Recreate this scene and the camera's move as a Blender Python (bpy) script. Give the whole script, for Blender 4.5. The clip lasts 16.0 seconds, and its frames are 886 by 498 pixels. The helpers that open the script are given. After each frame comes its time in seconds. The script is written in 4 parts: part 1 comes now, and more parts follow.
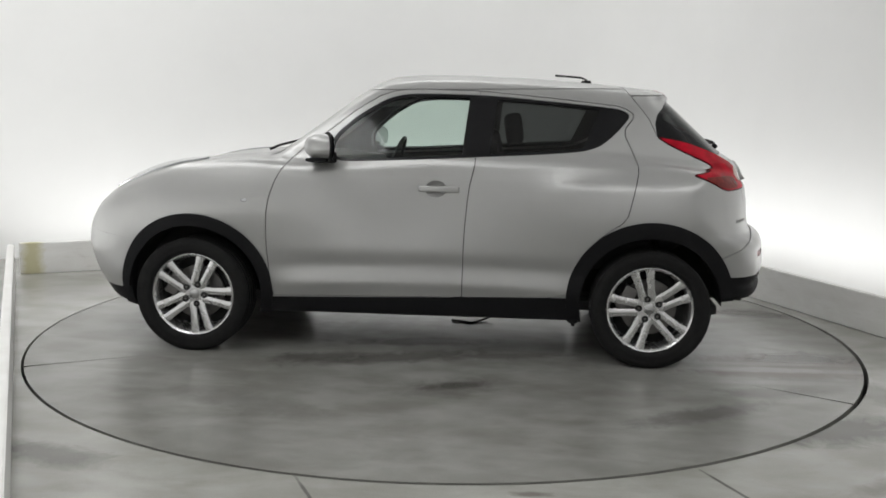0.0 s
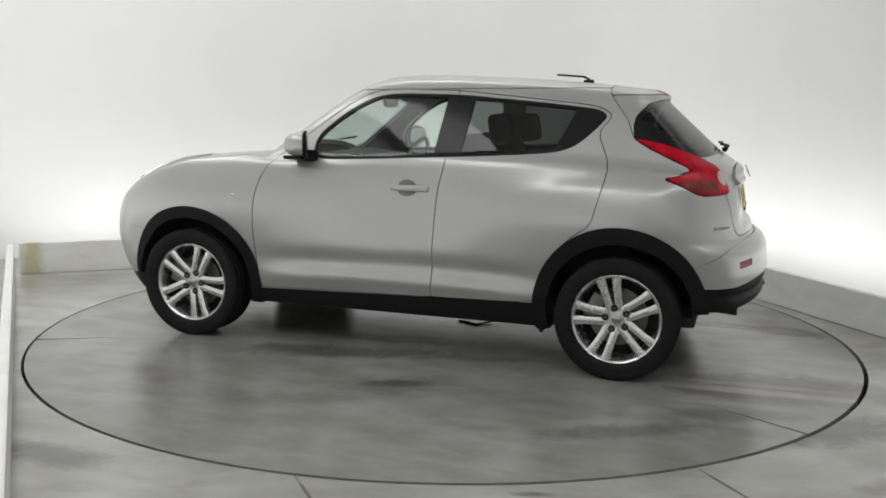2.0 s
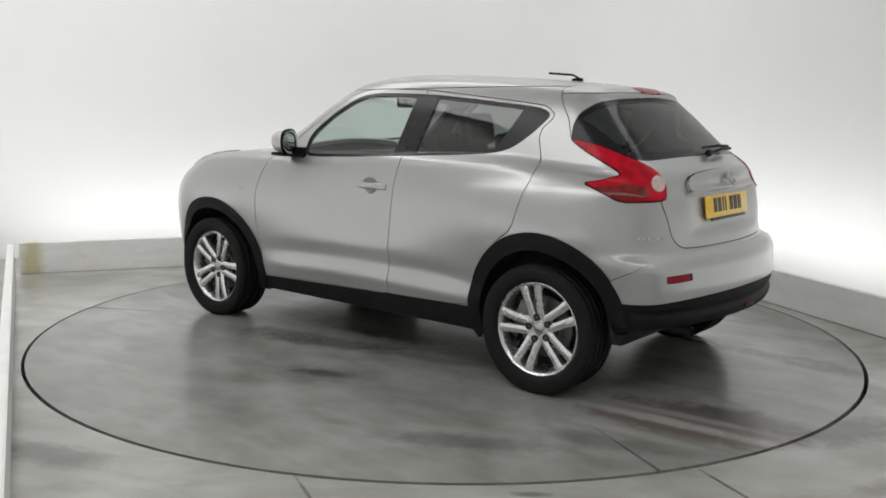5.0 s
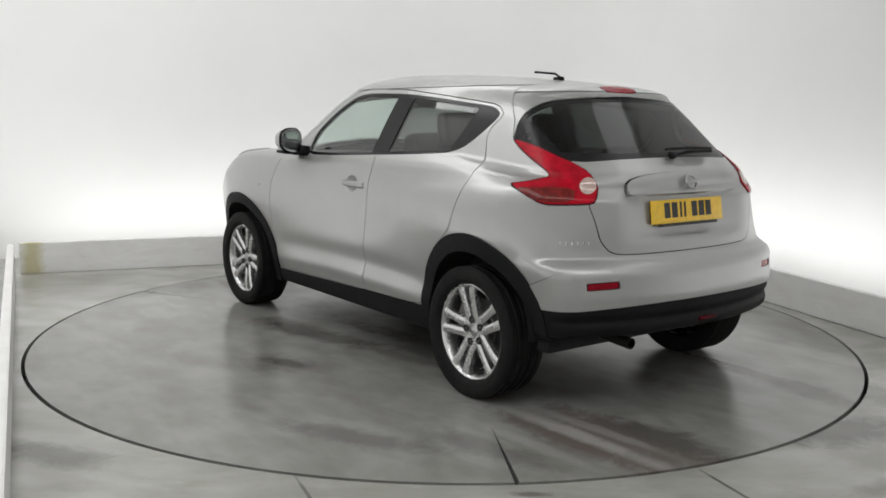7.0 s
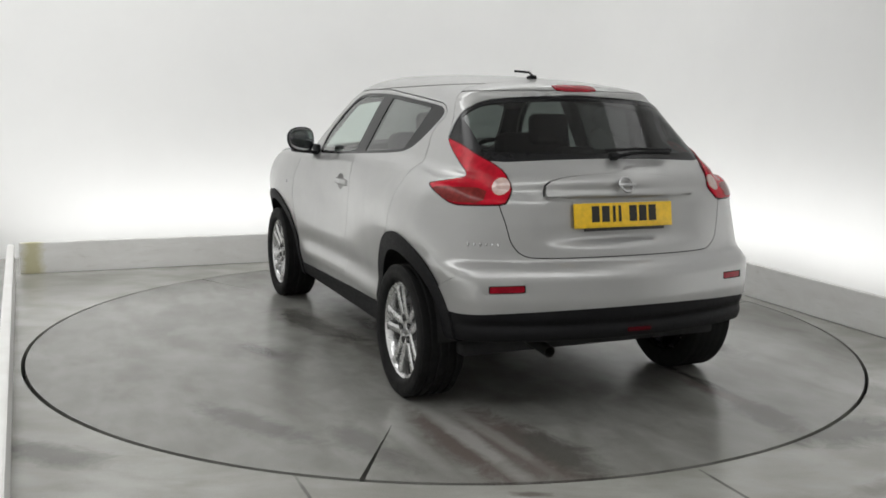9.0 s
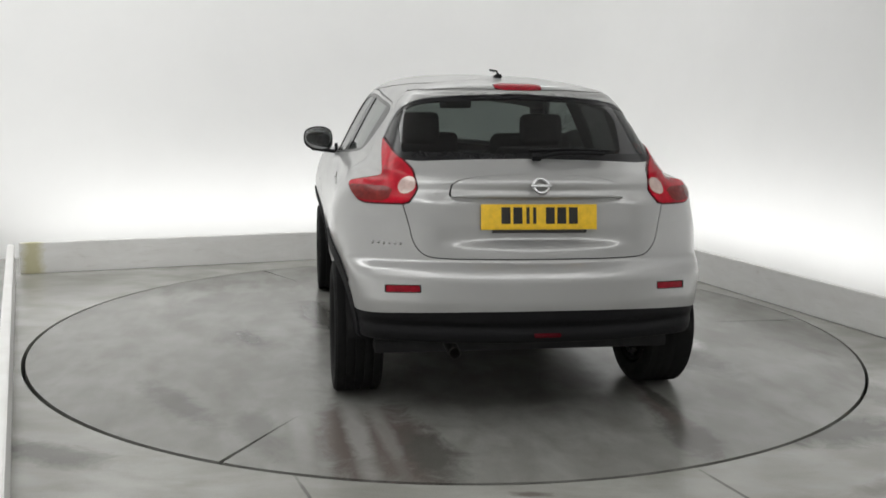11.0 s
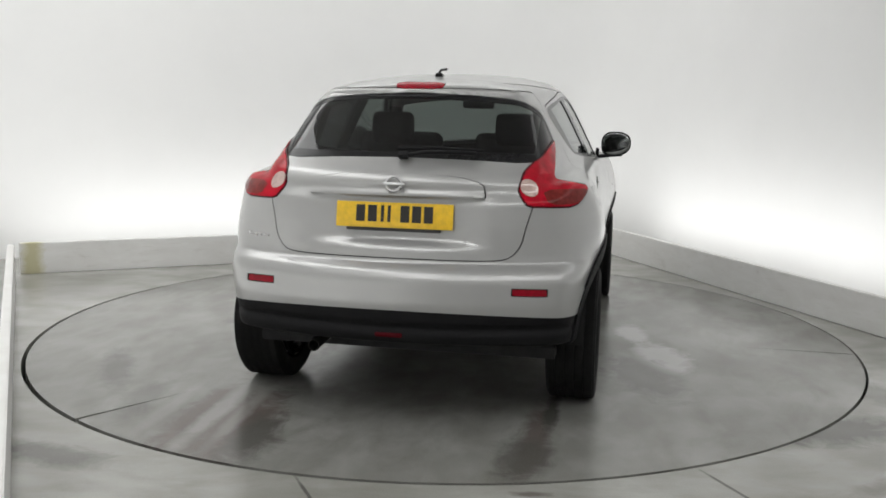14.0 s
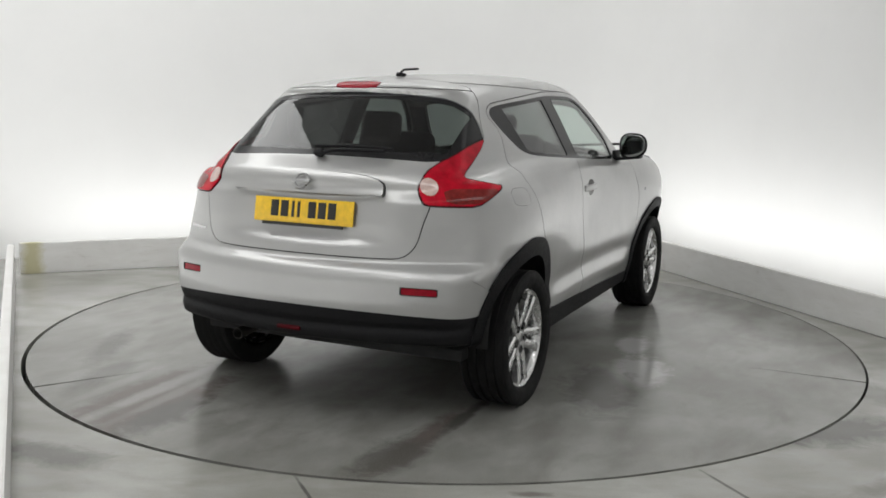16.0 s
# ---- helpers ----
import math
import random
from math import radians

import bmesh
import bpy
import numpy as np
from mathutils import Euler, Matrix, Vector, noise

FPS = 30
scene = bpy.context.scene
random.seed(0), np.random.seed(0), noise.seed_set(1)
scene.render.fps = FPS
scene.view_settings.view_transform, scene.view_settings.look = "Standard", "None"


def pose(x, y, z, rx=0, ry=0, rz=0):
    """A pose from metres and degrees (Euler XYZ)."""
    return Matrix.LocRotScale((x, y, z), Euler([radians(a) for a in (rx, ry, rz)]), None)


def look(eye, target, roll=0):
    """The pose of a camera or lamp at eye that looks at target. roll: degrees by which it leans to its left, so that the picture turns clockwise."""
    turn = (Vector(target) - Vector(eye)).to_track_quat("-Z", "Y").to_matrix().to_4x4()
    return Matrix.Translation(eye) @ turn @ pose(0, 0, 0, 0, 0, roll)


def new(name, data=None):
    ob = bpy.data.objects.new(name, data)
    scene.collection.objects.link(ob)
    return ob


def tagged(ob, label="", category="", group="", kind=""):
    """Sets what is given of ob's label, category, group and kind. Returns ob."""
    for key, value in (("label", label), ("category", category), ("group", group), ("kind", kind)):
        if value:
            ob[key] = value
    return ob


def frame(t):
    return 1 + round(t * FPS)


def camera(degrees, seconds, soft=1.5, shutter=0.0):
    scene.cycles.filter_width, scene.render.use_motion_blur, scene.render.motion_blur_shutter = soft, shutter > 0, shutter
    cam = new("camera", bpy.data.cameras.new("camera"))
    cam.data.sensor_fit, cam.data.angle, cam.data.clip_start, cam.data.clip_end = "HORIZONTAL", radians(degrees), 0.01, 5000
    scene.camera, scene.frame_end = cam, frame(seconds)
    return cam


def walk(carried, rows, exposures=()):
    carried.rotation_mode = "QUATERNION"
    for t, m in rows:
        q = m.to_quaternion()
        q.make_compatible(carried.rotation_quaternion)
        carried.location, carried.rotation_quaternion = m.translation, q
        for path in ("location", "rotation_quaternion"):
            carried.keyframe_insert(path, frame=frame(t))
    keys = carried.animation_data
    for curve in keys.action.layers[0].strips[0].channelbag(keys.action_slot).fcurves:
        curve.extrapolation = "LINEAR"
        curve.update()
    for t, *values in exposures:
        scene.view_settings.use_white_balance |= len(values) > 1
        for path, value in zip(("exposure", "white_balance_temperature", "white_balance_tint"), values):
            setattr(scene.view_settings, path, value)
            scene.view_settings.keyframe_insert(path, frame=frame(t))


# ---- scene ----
# ---- camera and its place: it stands still on a tripod ----
cam = camera(51.43, 16.0, soft=1.7)
EYE = (0.0, -5.676, 1.390)
STAND = look(EYE, (EYE[0] - 0.00345, EYE[1] + 0.98804, EYE[2] - 0.15406), 0.967)
walk(cam, [(0.0, STAND), (16.0, STAND)])

# ---- light: strips hidden behind the low kerbs, and unseen soft panels added round the ceiling ----
world = bpy.data.worlds.new("world")
scene.world = world
world.use_nodes = True
world.node_tree.nodes["Background"].inputs[0].default_value = (0.9, 0.95, 1.0, 1)
world.node_tree.nodes["Background"].inputs[1].default_value = 0.02
scene.view_settings.exposure = 0.0
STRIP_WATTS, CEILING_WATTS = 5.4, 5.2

# plan of the kerbs round the floor
BACK_LEFT, BACK_RIGHT = Vector((-3.40, 1.54, 0)), Vector((1.40, 3.58, 0))
FRONT_LEFT, FRONT_RIGHT = Vector((-0.352, -5.15, 0)), Vector((4.10, -3.72, 0))
ROOM_TOP = 4.2


def area_lamp(name, m, long, wide, watts, colour=(0.998, 1.0, 0.992)):
    data = bpy.data.lights.new(name, "AREA")
    data.shape, data.size, data.size_y, data.energy, data.color = "RECTANGLE", long, wide, watts, colour
    ob = new(name, data)
    ob.matrix_world = m
    return ob


def strip_light(a, b, out, share=1.0):
    """A lamp in the trough between a kerb and the backdrop, facing up and outwards."""
    mid, along = (a + b) / 2 + out * 0.30 + Vector((0, 0, 0.12)), (b - a).normalized()
    aim = (Vector((0, 0, 1)) + out * 0.40).normalized()
    side = aim.cross(along)
    m = Matrix((along, side, aim)).transposed().to_4x4()
    m = Matrix.Translation(mid) @ m @ pose(0, 0, 0, 180, 0, 0)
    return area_lamp("strip_light", m, (b - a).length, 0.18, STRIP_WATTS * share * (b - a).length)


OUT_BACK, OUT_LEFT, OUT_RIGHT = Vector((-0.39, 0.921, 0)), Vector((-0.910, -0.4145, 0)), Vector((0.938, 0.347, 0))
strip_light(BACK_LEFT, BACK_RIGHT, OUT_BACK, 0.77)
strip_light(BACK_LEFT, FRONT_LEFT, OUT_LEFT, 1.15)
strip_light(BACK_RIGHT, FRONT_RIGHT, OUT_RIGHT, 0.86)


def unseen_ceiling_light(a, b, inward, share=1.0):
    """An unseen soft panel under the ceiling, added along one side of the room."""
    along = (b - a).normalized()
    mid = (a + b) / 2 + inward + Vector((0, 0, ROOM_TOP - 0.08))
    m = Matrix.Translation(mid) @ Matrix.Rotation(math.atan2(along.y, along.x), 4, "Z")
    return area_lamp("unseen_ceiling_light", m, (b - a).length, 0.8, CEILING_WATTS * share * (b - a).length)


# none of these is in view; the shares set how bright each side gets
unseen_ceiling_light(BACK_LEFT, BACK_RIGHT, OUT_BACK * -0.4, 1.5)
unseen_ceiling_light(BACK_LEFT, FRONT_LEFT, OUT_LEFT * 0.3, 1.75)
unseen_ceiling_light(BACK_RIGHT, FRONT_RIGHT, OUT_RIGHT * 0.2, 0.45)
unseen_ceiling_light(FRONT_LEFT, FRONT_RIGHT, Vector((0.15, -0.1, 0)), 1.75)


# ---- materials ----
class Nodes:
    """Shorthand for a node material."""

    def __init__(self, name):
        self.material = bpy.data.materials.new(name)
        self.material.use_nodes = True
        self.tree = self.material.node_tree
        self.shader = self.tree.nodes["Principled BSDF"]

    def add(self, kind, **inputs):
        node = self.tree.nodes.new(kind)
        for key, value in inputs.items():
            key = key.replace("_", " ")
            if hasattr(value, "is_output"):
                self.tree.links.new(value, node.inputs[key])
            else:
                node.inputs[key].default_value = value
        return node

    def place(self, scale=(1, 1, 1)):
        where = self.add("ShaderNodeTexCoord")
        mapping = self.add("ShaderNodeMapping")
        self.tree.links.new(where.outputs["Object"], mapping.inputs["Vector"])
        mapping.inputs["Scale"].default_value = scale
        return mapping.outputs[0]

    def noise(self, scale, detail=4.0, rough=0.6, stretch=(1, 1, 1), warp=0.0):
        return self.add("ShaderNodeTexNoise", Vector=self.place(stretch), Scale=scale, Detail=detail, Roughness=rough, Distortion=warp).outputs[0]

    def ramp(self, factor, *stops):
        node = self.add("ShaderNodeValToRGB", Fac=factor)
        while len(node.color_ramp.elements) < len(stops):
            node.color_ramp.elements.new(0.5)
        for element, (at, colour) in zip(node.color_ramp.elements, stops):
            element.position = at
            element.color = (*colour, 1) if isinstance(colour, tuple) else (colour, colour, colour, 1)
        return node.outputs[0]

    def power(self, value, by):
        node = self.tree.nodes.new("ShaderNodeMath")
        node.operation = "POWER"
        self.tree.links.new(value, node.inputs[0])
        node.inputs[1].default_value = by
        return node.outputs[0]

    def mix(self, factor, a, b, how="MIX"):
        node = self.tree.nodes.new("ShaderNodeMix")
        node.data_type, node.blend_type = "RGBA", how
        for slot, value in ((0, factor), (6, a), (7, b)):
            if hasattr(value, "is_output"):
                self.tree.links.new(value, node.inputs[slot])
            else:
                node.inputs[slot].default_value = value if slot == 0 else (*value, 1)
        return node.outputs[2]

    def spot(self, x, y, long, wide, turn, rag):
        """1 in the middle of an oval on the ground, 0 outside it, with a ragged edge."""
        where = self.add("ShaderNodeTexCoord")
        mapping = self.tree.nodes.new("ShaderNodeMapping")
        mapping.vector_type = "TEXTURE"
        self.tree.links.new(where.outputs["Object"], mapping.inputs["Vector"])
        mapping.inputs["Location"].default_value = (x, y, 0)
        mapping.inputs["Rotation"].default_value = (0, 0, radians(turn))
        mapping.inputs["Scale"].default_value = (long, wide, 1)
        size = self.tree.nodes.new("ShaderNodeVectorMath")
        size.operation = "LENGTH"
        self.tree.links.new(mapping.outputs[0], size.inputs[0])
        edge = self.tree.nodes.new("ShaderNodeMath")
        edge.operation = "MULTIPLY_ADD"
        self.tree.links.new(rag, edge.inputs[0])
        edge.inputs[1].default_value = 1.5
        edge.inputs[2].default_value = -0.65
        total = self.tree.nodes.new("ShaderNodeMath")
        total.operation = "SUBTRACT"
        self.tree.links.new(edge.outputs[0], total.inputs[0])
        self.tree.links.new(size.outputs["Value"], total.inputs[1])
        shift = self.tree.nodes.new("ShaderNodeMath")
        shift.operation, shift.use_clamp = "ADD", True
        self.tree.links.new(total.outputs[0], shift.inputs[0])
        shift.inputs[1].default_value = 1.0
        return shift.outputs[0]

    def bump(self, height, strength, distance):
        node = self.add("ShaderNodeBump", Height=height, Strength=strength, Distance=distance)
        self.tree.links.new(node.outputs[0], self.shader.inputs["Normal"])

    def set(self, **inputs):
        for key, value in inputs.items():
            socket = self.shader.inputs[key.replace("_", " ")]
            if hasattr(value, "is_output"):
                self.tree.links.new(value, socket)
            else:
                socket.default_value = (*value, 1) if isinstance(value, tuple) else value
        return self


def plain(name, colour, rough, metal=0.0, grain=0.12, scale=40.0, relief=0.0, coat=0.0, shine=0.5):
    """A surface of one colour with a little grain in colour and gloss."""
    n = Nodes(name)
    speck = n.noise(scale)
    dark = tuple(c * (1 - grain) for c in colour)
    light = tuple(min(1, c * (1 + grain)) for c in colour)
    n.set(Base_Color=n.ramp(speck, (0.3, dark), (0.7, light)), Roughness=n.ramp(n.noise(scale * 0.23), (0.3, max(0.02, rough * 0.85)), (0.7, min(1, rough * 1.15))), Metallic=metal, Coat_Weight=coat, Coat_Roughness=0.05, Specular_IOR_Level=shine)
    if relief:
        n.bump(n.noise(scale * 3), 0.5, relief)
    return n.material


def paint():
    n = Nodes("silver_paint")
    flake = n.noise(900, 2, 0.5)
    dust = n.noise(5, 5, 0.65)
    n.set(Base_Color=n.mix(n.ramp(dust, (0.35, 0.0), (0.8, 0.25)), (0.40, 0.40, 0.395), (0.35, 0.345, 0.335)), Metallic=0.55, Roughness=n.ramp(dust, (0.3, 0.30), (0.75, 0.40)), Coat_Weight=0.65, Coat_Roughness=0.09)
    wave = n.noise(4.0, 2, 0.5)
    n.bump(n.mix(0.97, flake, wave), 0.5, 0.004)
    return n.material


def glass(name, colour, rough=0.0, least=0.03, most=0.7):
    """A thin pane: most light goes straight on, tinted; the rest mirrors."""
    n = Nodes(name)
    through_it = n.add("ShaderNodeBsdfTransparent", Color=(*colour, 1))
    gloss = n.add("ShaderNodeBsdfGlossy", Color=(1, 1, 1, 1), Roughness=rough + 0.015)
    facing = n.add("ShaderNodeLayerWeight", Blend=0.5).outputs["Facing"]
    edge = n.add("ShaderNodeMapRange", Value=n.power(facing, 3.0), To_Min=least, To_Max=most)
    both = n.tree.nodes.new("ShaderNodeMixShader")
    n.tree.links.new(edge.outputs[0], both.inputs[0])
    n.tree.links.new(through_it.outputs[0], both.inputs[1])
    n.tree.links.new(gloss.outputs[0], both.inputs[2])
    n.tree.links.new(both.outputs[0], n.tree.nodes["Material Output"].inputs[0])
    return n.material


# one dark colour for damp, cracks and the shade painted under the car
DAMP_AND_SHADE, RUST, PALE, WET_GLARE = (0.075, 0.072, 0.062), (0.110, 0.086, 0.074), (0.40, 0.395, 0.38), (0.1, 0.2, 0.3)


def concrete(name, tone, seed_shift, spots=()):
    """Worn concrete. spots: stains, painted shade and glare, with (x, y, half length, half width, turn, colour,
    strength).
    """
    n = Nodes(name)
    cloud = n.noise(0.9 + seed_shift, 4, 0.5, warp=0.3)
    stain = n.noise(1.9 + seed_shift, 4, 0.55, stretch=(1, 2.2, 1), warp=0.3)
    blotch = n.noise(3.1 + seed_shift, 4, 0.48, stretch=(1, 1.5, 1), warp=0.25)
    grit = n.noise(160, 3, 0.6)
    base = n.ramp(cloud, (0.30, (tone * 0.78, tone * 0.775, tone * 0.70)), (0.70, (tone * 1.18, tone * 1.18, tone * 1.10)))
    warm = n.mix(n.ramp(stain, (0.45, 0.0), (0.72, 0.75)), base, (tone * 0.62, tone * 0.60, tone * 0.52))
    warm = n.mix(n.ramp(blotch, (0.46, 0.0), (0.74, 0.50)), warm, (tone * 0.58, tone * 0.57, tone * 0.49))
    warm = n.mix(n.ramp(blotch, (0.26, 0.40), (0.48, 0.0)), warm, (tone * 1.35, tone * 1.34, tone * 1.27))
    rag = n.noise(7.0, 5, 0.7, warp=0.8)
    gloss = n.ramp(cloud, (0.30, 0.27), (0.72, 0.18))
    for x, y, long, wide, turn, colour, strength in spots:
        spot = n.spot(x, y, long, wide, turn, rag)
        if colour == WET_GLARE:
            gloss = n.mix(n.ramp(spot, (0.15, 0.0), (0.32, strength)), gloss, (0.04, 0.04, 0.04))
            # pale colour painted in for the wall's reflection in the wet patch
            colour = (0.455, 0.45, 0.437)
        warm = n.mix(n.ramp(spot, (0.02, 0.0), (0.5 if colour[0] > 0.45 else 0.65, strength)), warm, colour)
    n.set(Base_Color=n.mix(0.12, warm, n.ramp(grit, (0.35, tone * 0.6), (0.65, tone * 1.3))), Roughness=gloss, Specular_IOR_Level=0.5)
    n.bump(grit, 0.15, 0.0006)
    return n.material


PAINT = paint()
BLACK_TRIM = plain("black_plastic", (0.008, 0.008, 0.009), 0.6, scale=300, relief=0.0004, shine=0.16)
GLOSS_BLACK = plain("gloss_black", (0.008, 0.008, 0.009), 0.2, shine=0.22)
RUBBER = plain("tyre_rubber", (0.012, 0.012, 0.012), 0.75, scale=90, relief=0.0006, shine=0.15)
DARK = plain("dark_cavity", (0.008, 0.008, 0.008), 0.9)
LINING = plain("cabin_lining", (0.018, 0.018, 0.019), 0.85)
HEADLINER = plain("headliner", (0.20, 0.198, 0.19), 0.9)
CLOTH = plain("seat_cloth", (0.014, 0.014, 0.016), 0.9, scale=200, relief=0.0008)
ALLOY = plain("alloy", (0.62, 0.62, 0.62), 0.26, 0.9, scale=60)
STEEL = plain("steel", (0.16, 0.155, 0.15), 0.45, 0.8, scale=30)
DULL_STEEL = plain("dull_steel", (0.05, 0.048, 0.045), 0.5, 0.7, scale=30)
CHROME = plain("chrome", (0.72, 0.72, 0.72), 0.12, 1.0, grain=0.04)
DULL_CHROME = plain("dull_chrome", (0.42, 0.42, 0.42), 0.28, 1.0, grain=0.06)
MIRROR = plain("mirror_glass", (0.40, 0.41, 0.41), 0.04, 1.0, grain=0.03)
RED_LENS = plain("red_lens", (0.42, 0.003, 0.016), 0.22, grain=0.35, scale=14, shine=0.16)
LAMP_EDGE = plain("lamp_edge", (0.075, 0.002, 0.006), 0.2, shine=0.2)
DARK_RED = plain("dark_red_lens", (0.28, 0.005, 0.016), 0.2, grain=0.3, scale=40, shine=0.12)
AMBER_LENS = plain("indicator_lens", (0.17, 0.016, 0.014), 0.12, grain=0.35, scale=40, coat=0.1, shine=0.2)
CLEAR_LENS = plain("clear_lens", (0.55, 0.40, 0.36), 0.12, grain=0.15, coat=1.0)
PLATE_YELLOW = plain("plate_yellow", (0.85, 0.53, 0.012), 0.35, coat=0.4)
INK = plain("plate_ink", (0.015, 0.013, 0.012), 0.4)
LAMP_GLASS = plain("lamp_glass", (0.46, 0.47, 0.48), 0.18, 0.5, coat=0.6)
SIDE_GLASS = glass("side_glass", (0.74, 0.82, 0.78))
DARK_GLASS = glass("privacy_glass", (0.21, 0.222, 0.218))
REAR_GLASS = glass("rear_glass", (0.13, 0.142, 0.138), least=0.015, most=0.5)
WHITE_WALL = plain("backdrop_white", (0.80, 0.80, 0.795), 0.8, grain=0.015, scale=1.3)
CEILING_WHITE = plain("ceiling_white", (0.7, 0.7, 0.7), 0.8, grain=0.03, scale=2)
FLOOR = concrete("floor_concrete", 0.36, 0.0, (
    (1.74, -1.78, 0.50, 0.18, 20, DAMP_AND_SHADE, 0.85), (2.15, -1.2, 0.45, 0.18, -50, DAMP_AND_SHADE, 0.5), (-1.58, -2.20, 0.35, 0.12, -20, DAMP_AND_SHADE, 0.75), (0.32, -2.51, 0.10, 0.03, 0, RUST, 0.8),
    (1.075, -2.42, 0.24, 0.010, -68, DAMP_AND_SHADE, 1.0), (-0.49, -2.53, 0.16, 0.010, -66, DAMP_AND_SHADE, 1.0), (1.9, -2.3, 0.5, 0.10, 25, RUST, 0.6), (-2.7, 0.9, 0.5, 0.3, 20, PALE, 0.4), (2.3, 1.0, 0.6, 0.12, -65, PALE, 0.5)))
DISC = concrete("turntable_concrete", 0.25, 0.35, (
    # first oval: the car's shade painted into the deck beneath it
    (-0.6, 0.1, 1.5, 0.75, 0, DAMP_AND_SHADE, 0.30), (-1.95, 0.62, 0.52, 0.30, 3, RUST, 0.55),
    (-1.82, -0.76, 0.55, 0.075, 0, RUST, 0.85), (-2.05, -0.74, 0.30, 0.13, 0, DAMP_AND_SHADE, 0.75), (-1.5, -0.80, 0.32, 0.04, 0, DAMP_AND_SHADE, 1.0), (-2.0, 0.50, 0.50, 0.15, 4, RUST, 0.9),
    (-2.1, 0.40, 0.34, 0.13, 6, DAMP_AND_SHADE, 0.9), (-1.88, 0.76, 0.55, 0.08, 2, RUST, 0.85), (-1.86, 0.68, 0.50, 0.060, 3, PALE, 0.6), (-1.85, 0.56, 0.45, 0.045, 4, PALE, 0.35), (-1.80, 0.92, 0.45, 0.05, 4, PALE, 0.35),
    (-0.14, 1.21, 0.20, 0.07, 22, DAMP_AND_SHADE, 1.0), (-0.14, 1.22, 0.34, 0.17, 22, DAMP_AND_SHADE, 0.45), (0.17, -1.16, 0.26, 0.10, 12, WET_GLARE, 1.0), (-0.37, -1.33, 0.34, 0.16, 12, WET_GLARE, 1.0),
    # the narrow strips here darken the deck under the car's left side
    (-0.75, -1.22, 0.50, 0.20, 15, DAMP_AND_SHADE, 0.75), (0.2, 0.72, 0.62, 0.13, 20, DAMP_AND_SHADE, 0.85), (0.1, 0.36, 0.50, 0.10, 8, DAMP_AND_SHADE, 0.8), (0.62, 0.78, 0.35, 0.12, 10, DAMP_AND_SHADE, 0.8), (-0.35, 0.62, 0.45, 0.07, 12, DAMP_AND_SHADE, 0.6),
    (1.2, -0.9, 0.5, 0.25, 10, DAMP_AND_SHADE, 0.4), (-1.32, 1.49, 0.42, 0.10, 30, DAMP_AND_SHADE, 0.7), (-1.75, 1.10, 0.35, 0.10, 10, DAMP_AND_SHADE, 0.55), (0.8, 1.6, 0.5, 0.15, -20, DAMP_AND_SHADE, 0.3)))


def kerb_paint():
    n = Nodes("kerb_paint")
    scuff = n.noise(3.0, 6, 0.7, stretch=(1, 1, 2.5), warp=0.8)
    streak = n.noise(14, 4, 0.6, stretch=(0.4, 0.4, 3))
    base = n.ramp(scuff, (0.35, (0.84, 0.835, 0.82)), (0.64, (0.78, 0.77, 0.75)), (0.84, (0.56, 0.54, 0.50)))
    base = n.mix(n.ramp(n.spot(-3.32, 1.58, 0.11, 0.11, 0, scuff), (0.1, 0.0), (0.7, 0.8)), base, (0.52, 0.48, 0.24))
    n.set(Base_Color=n.mix(n.ramp(streak, (0.6, 0.0), (0.8, 0.3)), base, (0.45, 0.42, 0.36)), Roughness=0.55)
    n.bump(scuff, 0.15, 0.002)
    return n.material


KERB = kerb_paint()


# ---- mesh helpers ----
def mesh_object(name, bm, material, parent=None, label="", smooth=True):
    data = bpy.data.meshes.new(name)
    if smooth:
        for f in bm.faces:
            f.smooth = True
    bm.to_mesh(data)
    bm.free()
    if smooth:
        data.set_sharp_from_angle(angle=radians(40))
    data.materials.append(material)
    ob = new(name, data)
    if parent is not None:
        ob.parent = parent
    if label:
        ob["label"] = label
    return ob


def part(name, bm, material, parent, label=""):
    return mesh_object(name, bm, material, parent, label)


def slab(bm, outline, low, high):
    """A prism over a plan outline."""
    a = [bm.verts.new((x, y, low)) for x, y in outline]
    b = [bm.verts.new((x, y, high)) for x, y in outline]
    bm.faces.new(b)
    bm.faces.new(a[::-1])
    for i in range(len(a)):
        j = (i + 1) % len(a)
        bm.faces.new((a[i], a[j], b[j], b[i]))
    return bm


def box(bm, m, sx, sy, sz, bevel=0.0, seg=2):
    """A box of that size at the pose m, with rounded edges."""
    made = bmesh.ops.create_cube(bm, size=1, matrix=m @ Matrix.Diagonal((sx, sy, sz, 1)))["verts"]
    if bevel:
        edges = list({e for v in made for e in v.link_edges})
        bmesh.ops.bevel(bm, geom=edges, offset=bevel, segments=seg, affect="EDGES", profile=0.6)
    return bm


def lathe(bm, profile, steps, m=Matrix.Identity(4), a0=0.0, a1=2 * math.pi):
    """Turn a profile of (radius, along) about the y axis."""
    whole = a1 - a0 > 6.28
    count = steps if whole else steps + 1
    rings = []
    for i in range(count):
        a = a0 + (a1 - a0) * i / steps
        rings.append([bm.verts.new(m @ Vector((r * math.cos(a), y, r * math.sin(a)))) for r, y in profile])
    for i in range(steps):
        p, q = rings[i], rings[(i + 1) % count]
        for k in range(len(profile) - 1):
            bm.faces.new((p[k], p[k + 1], q[k + 1], q[k]))
    return bm


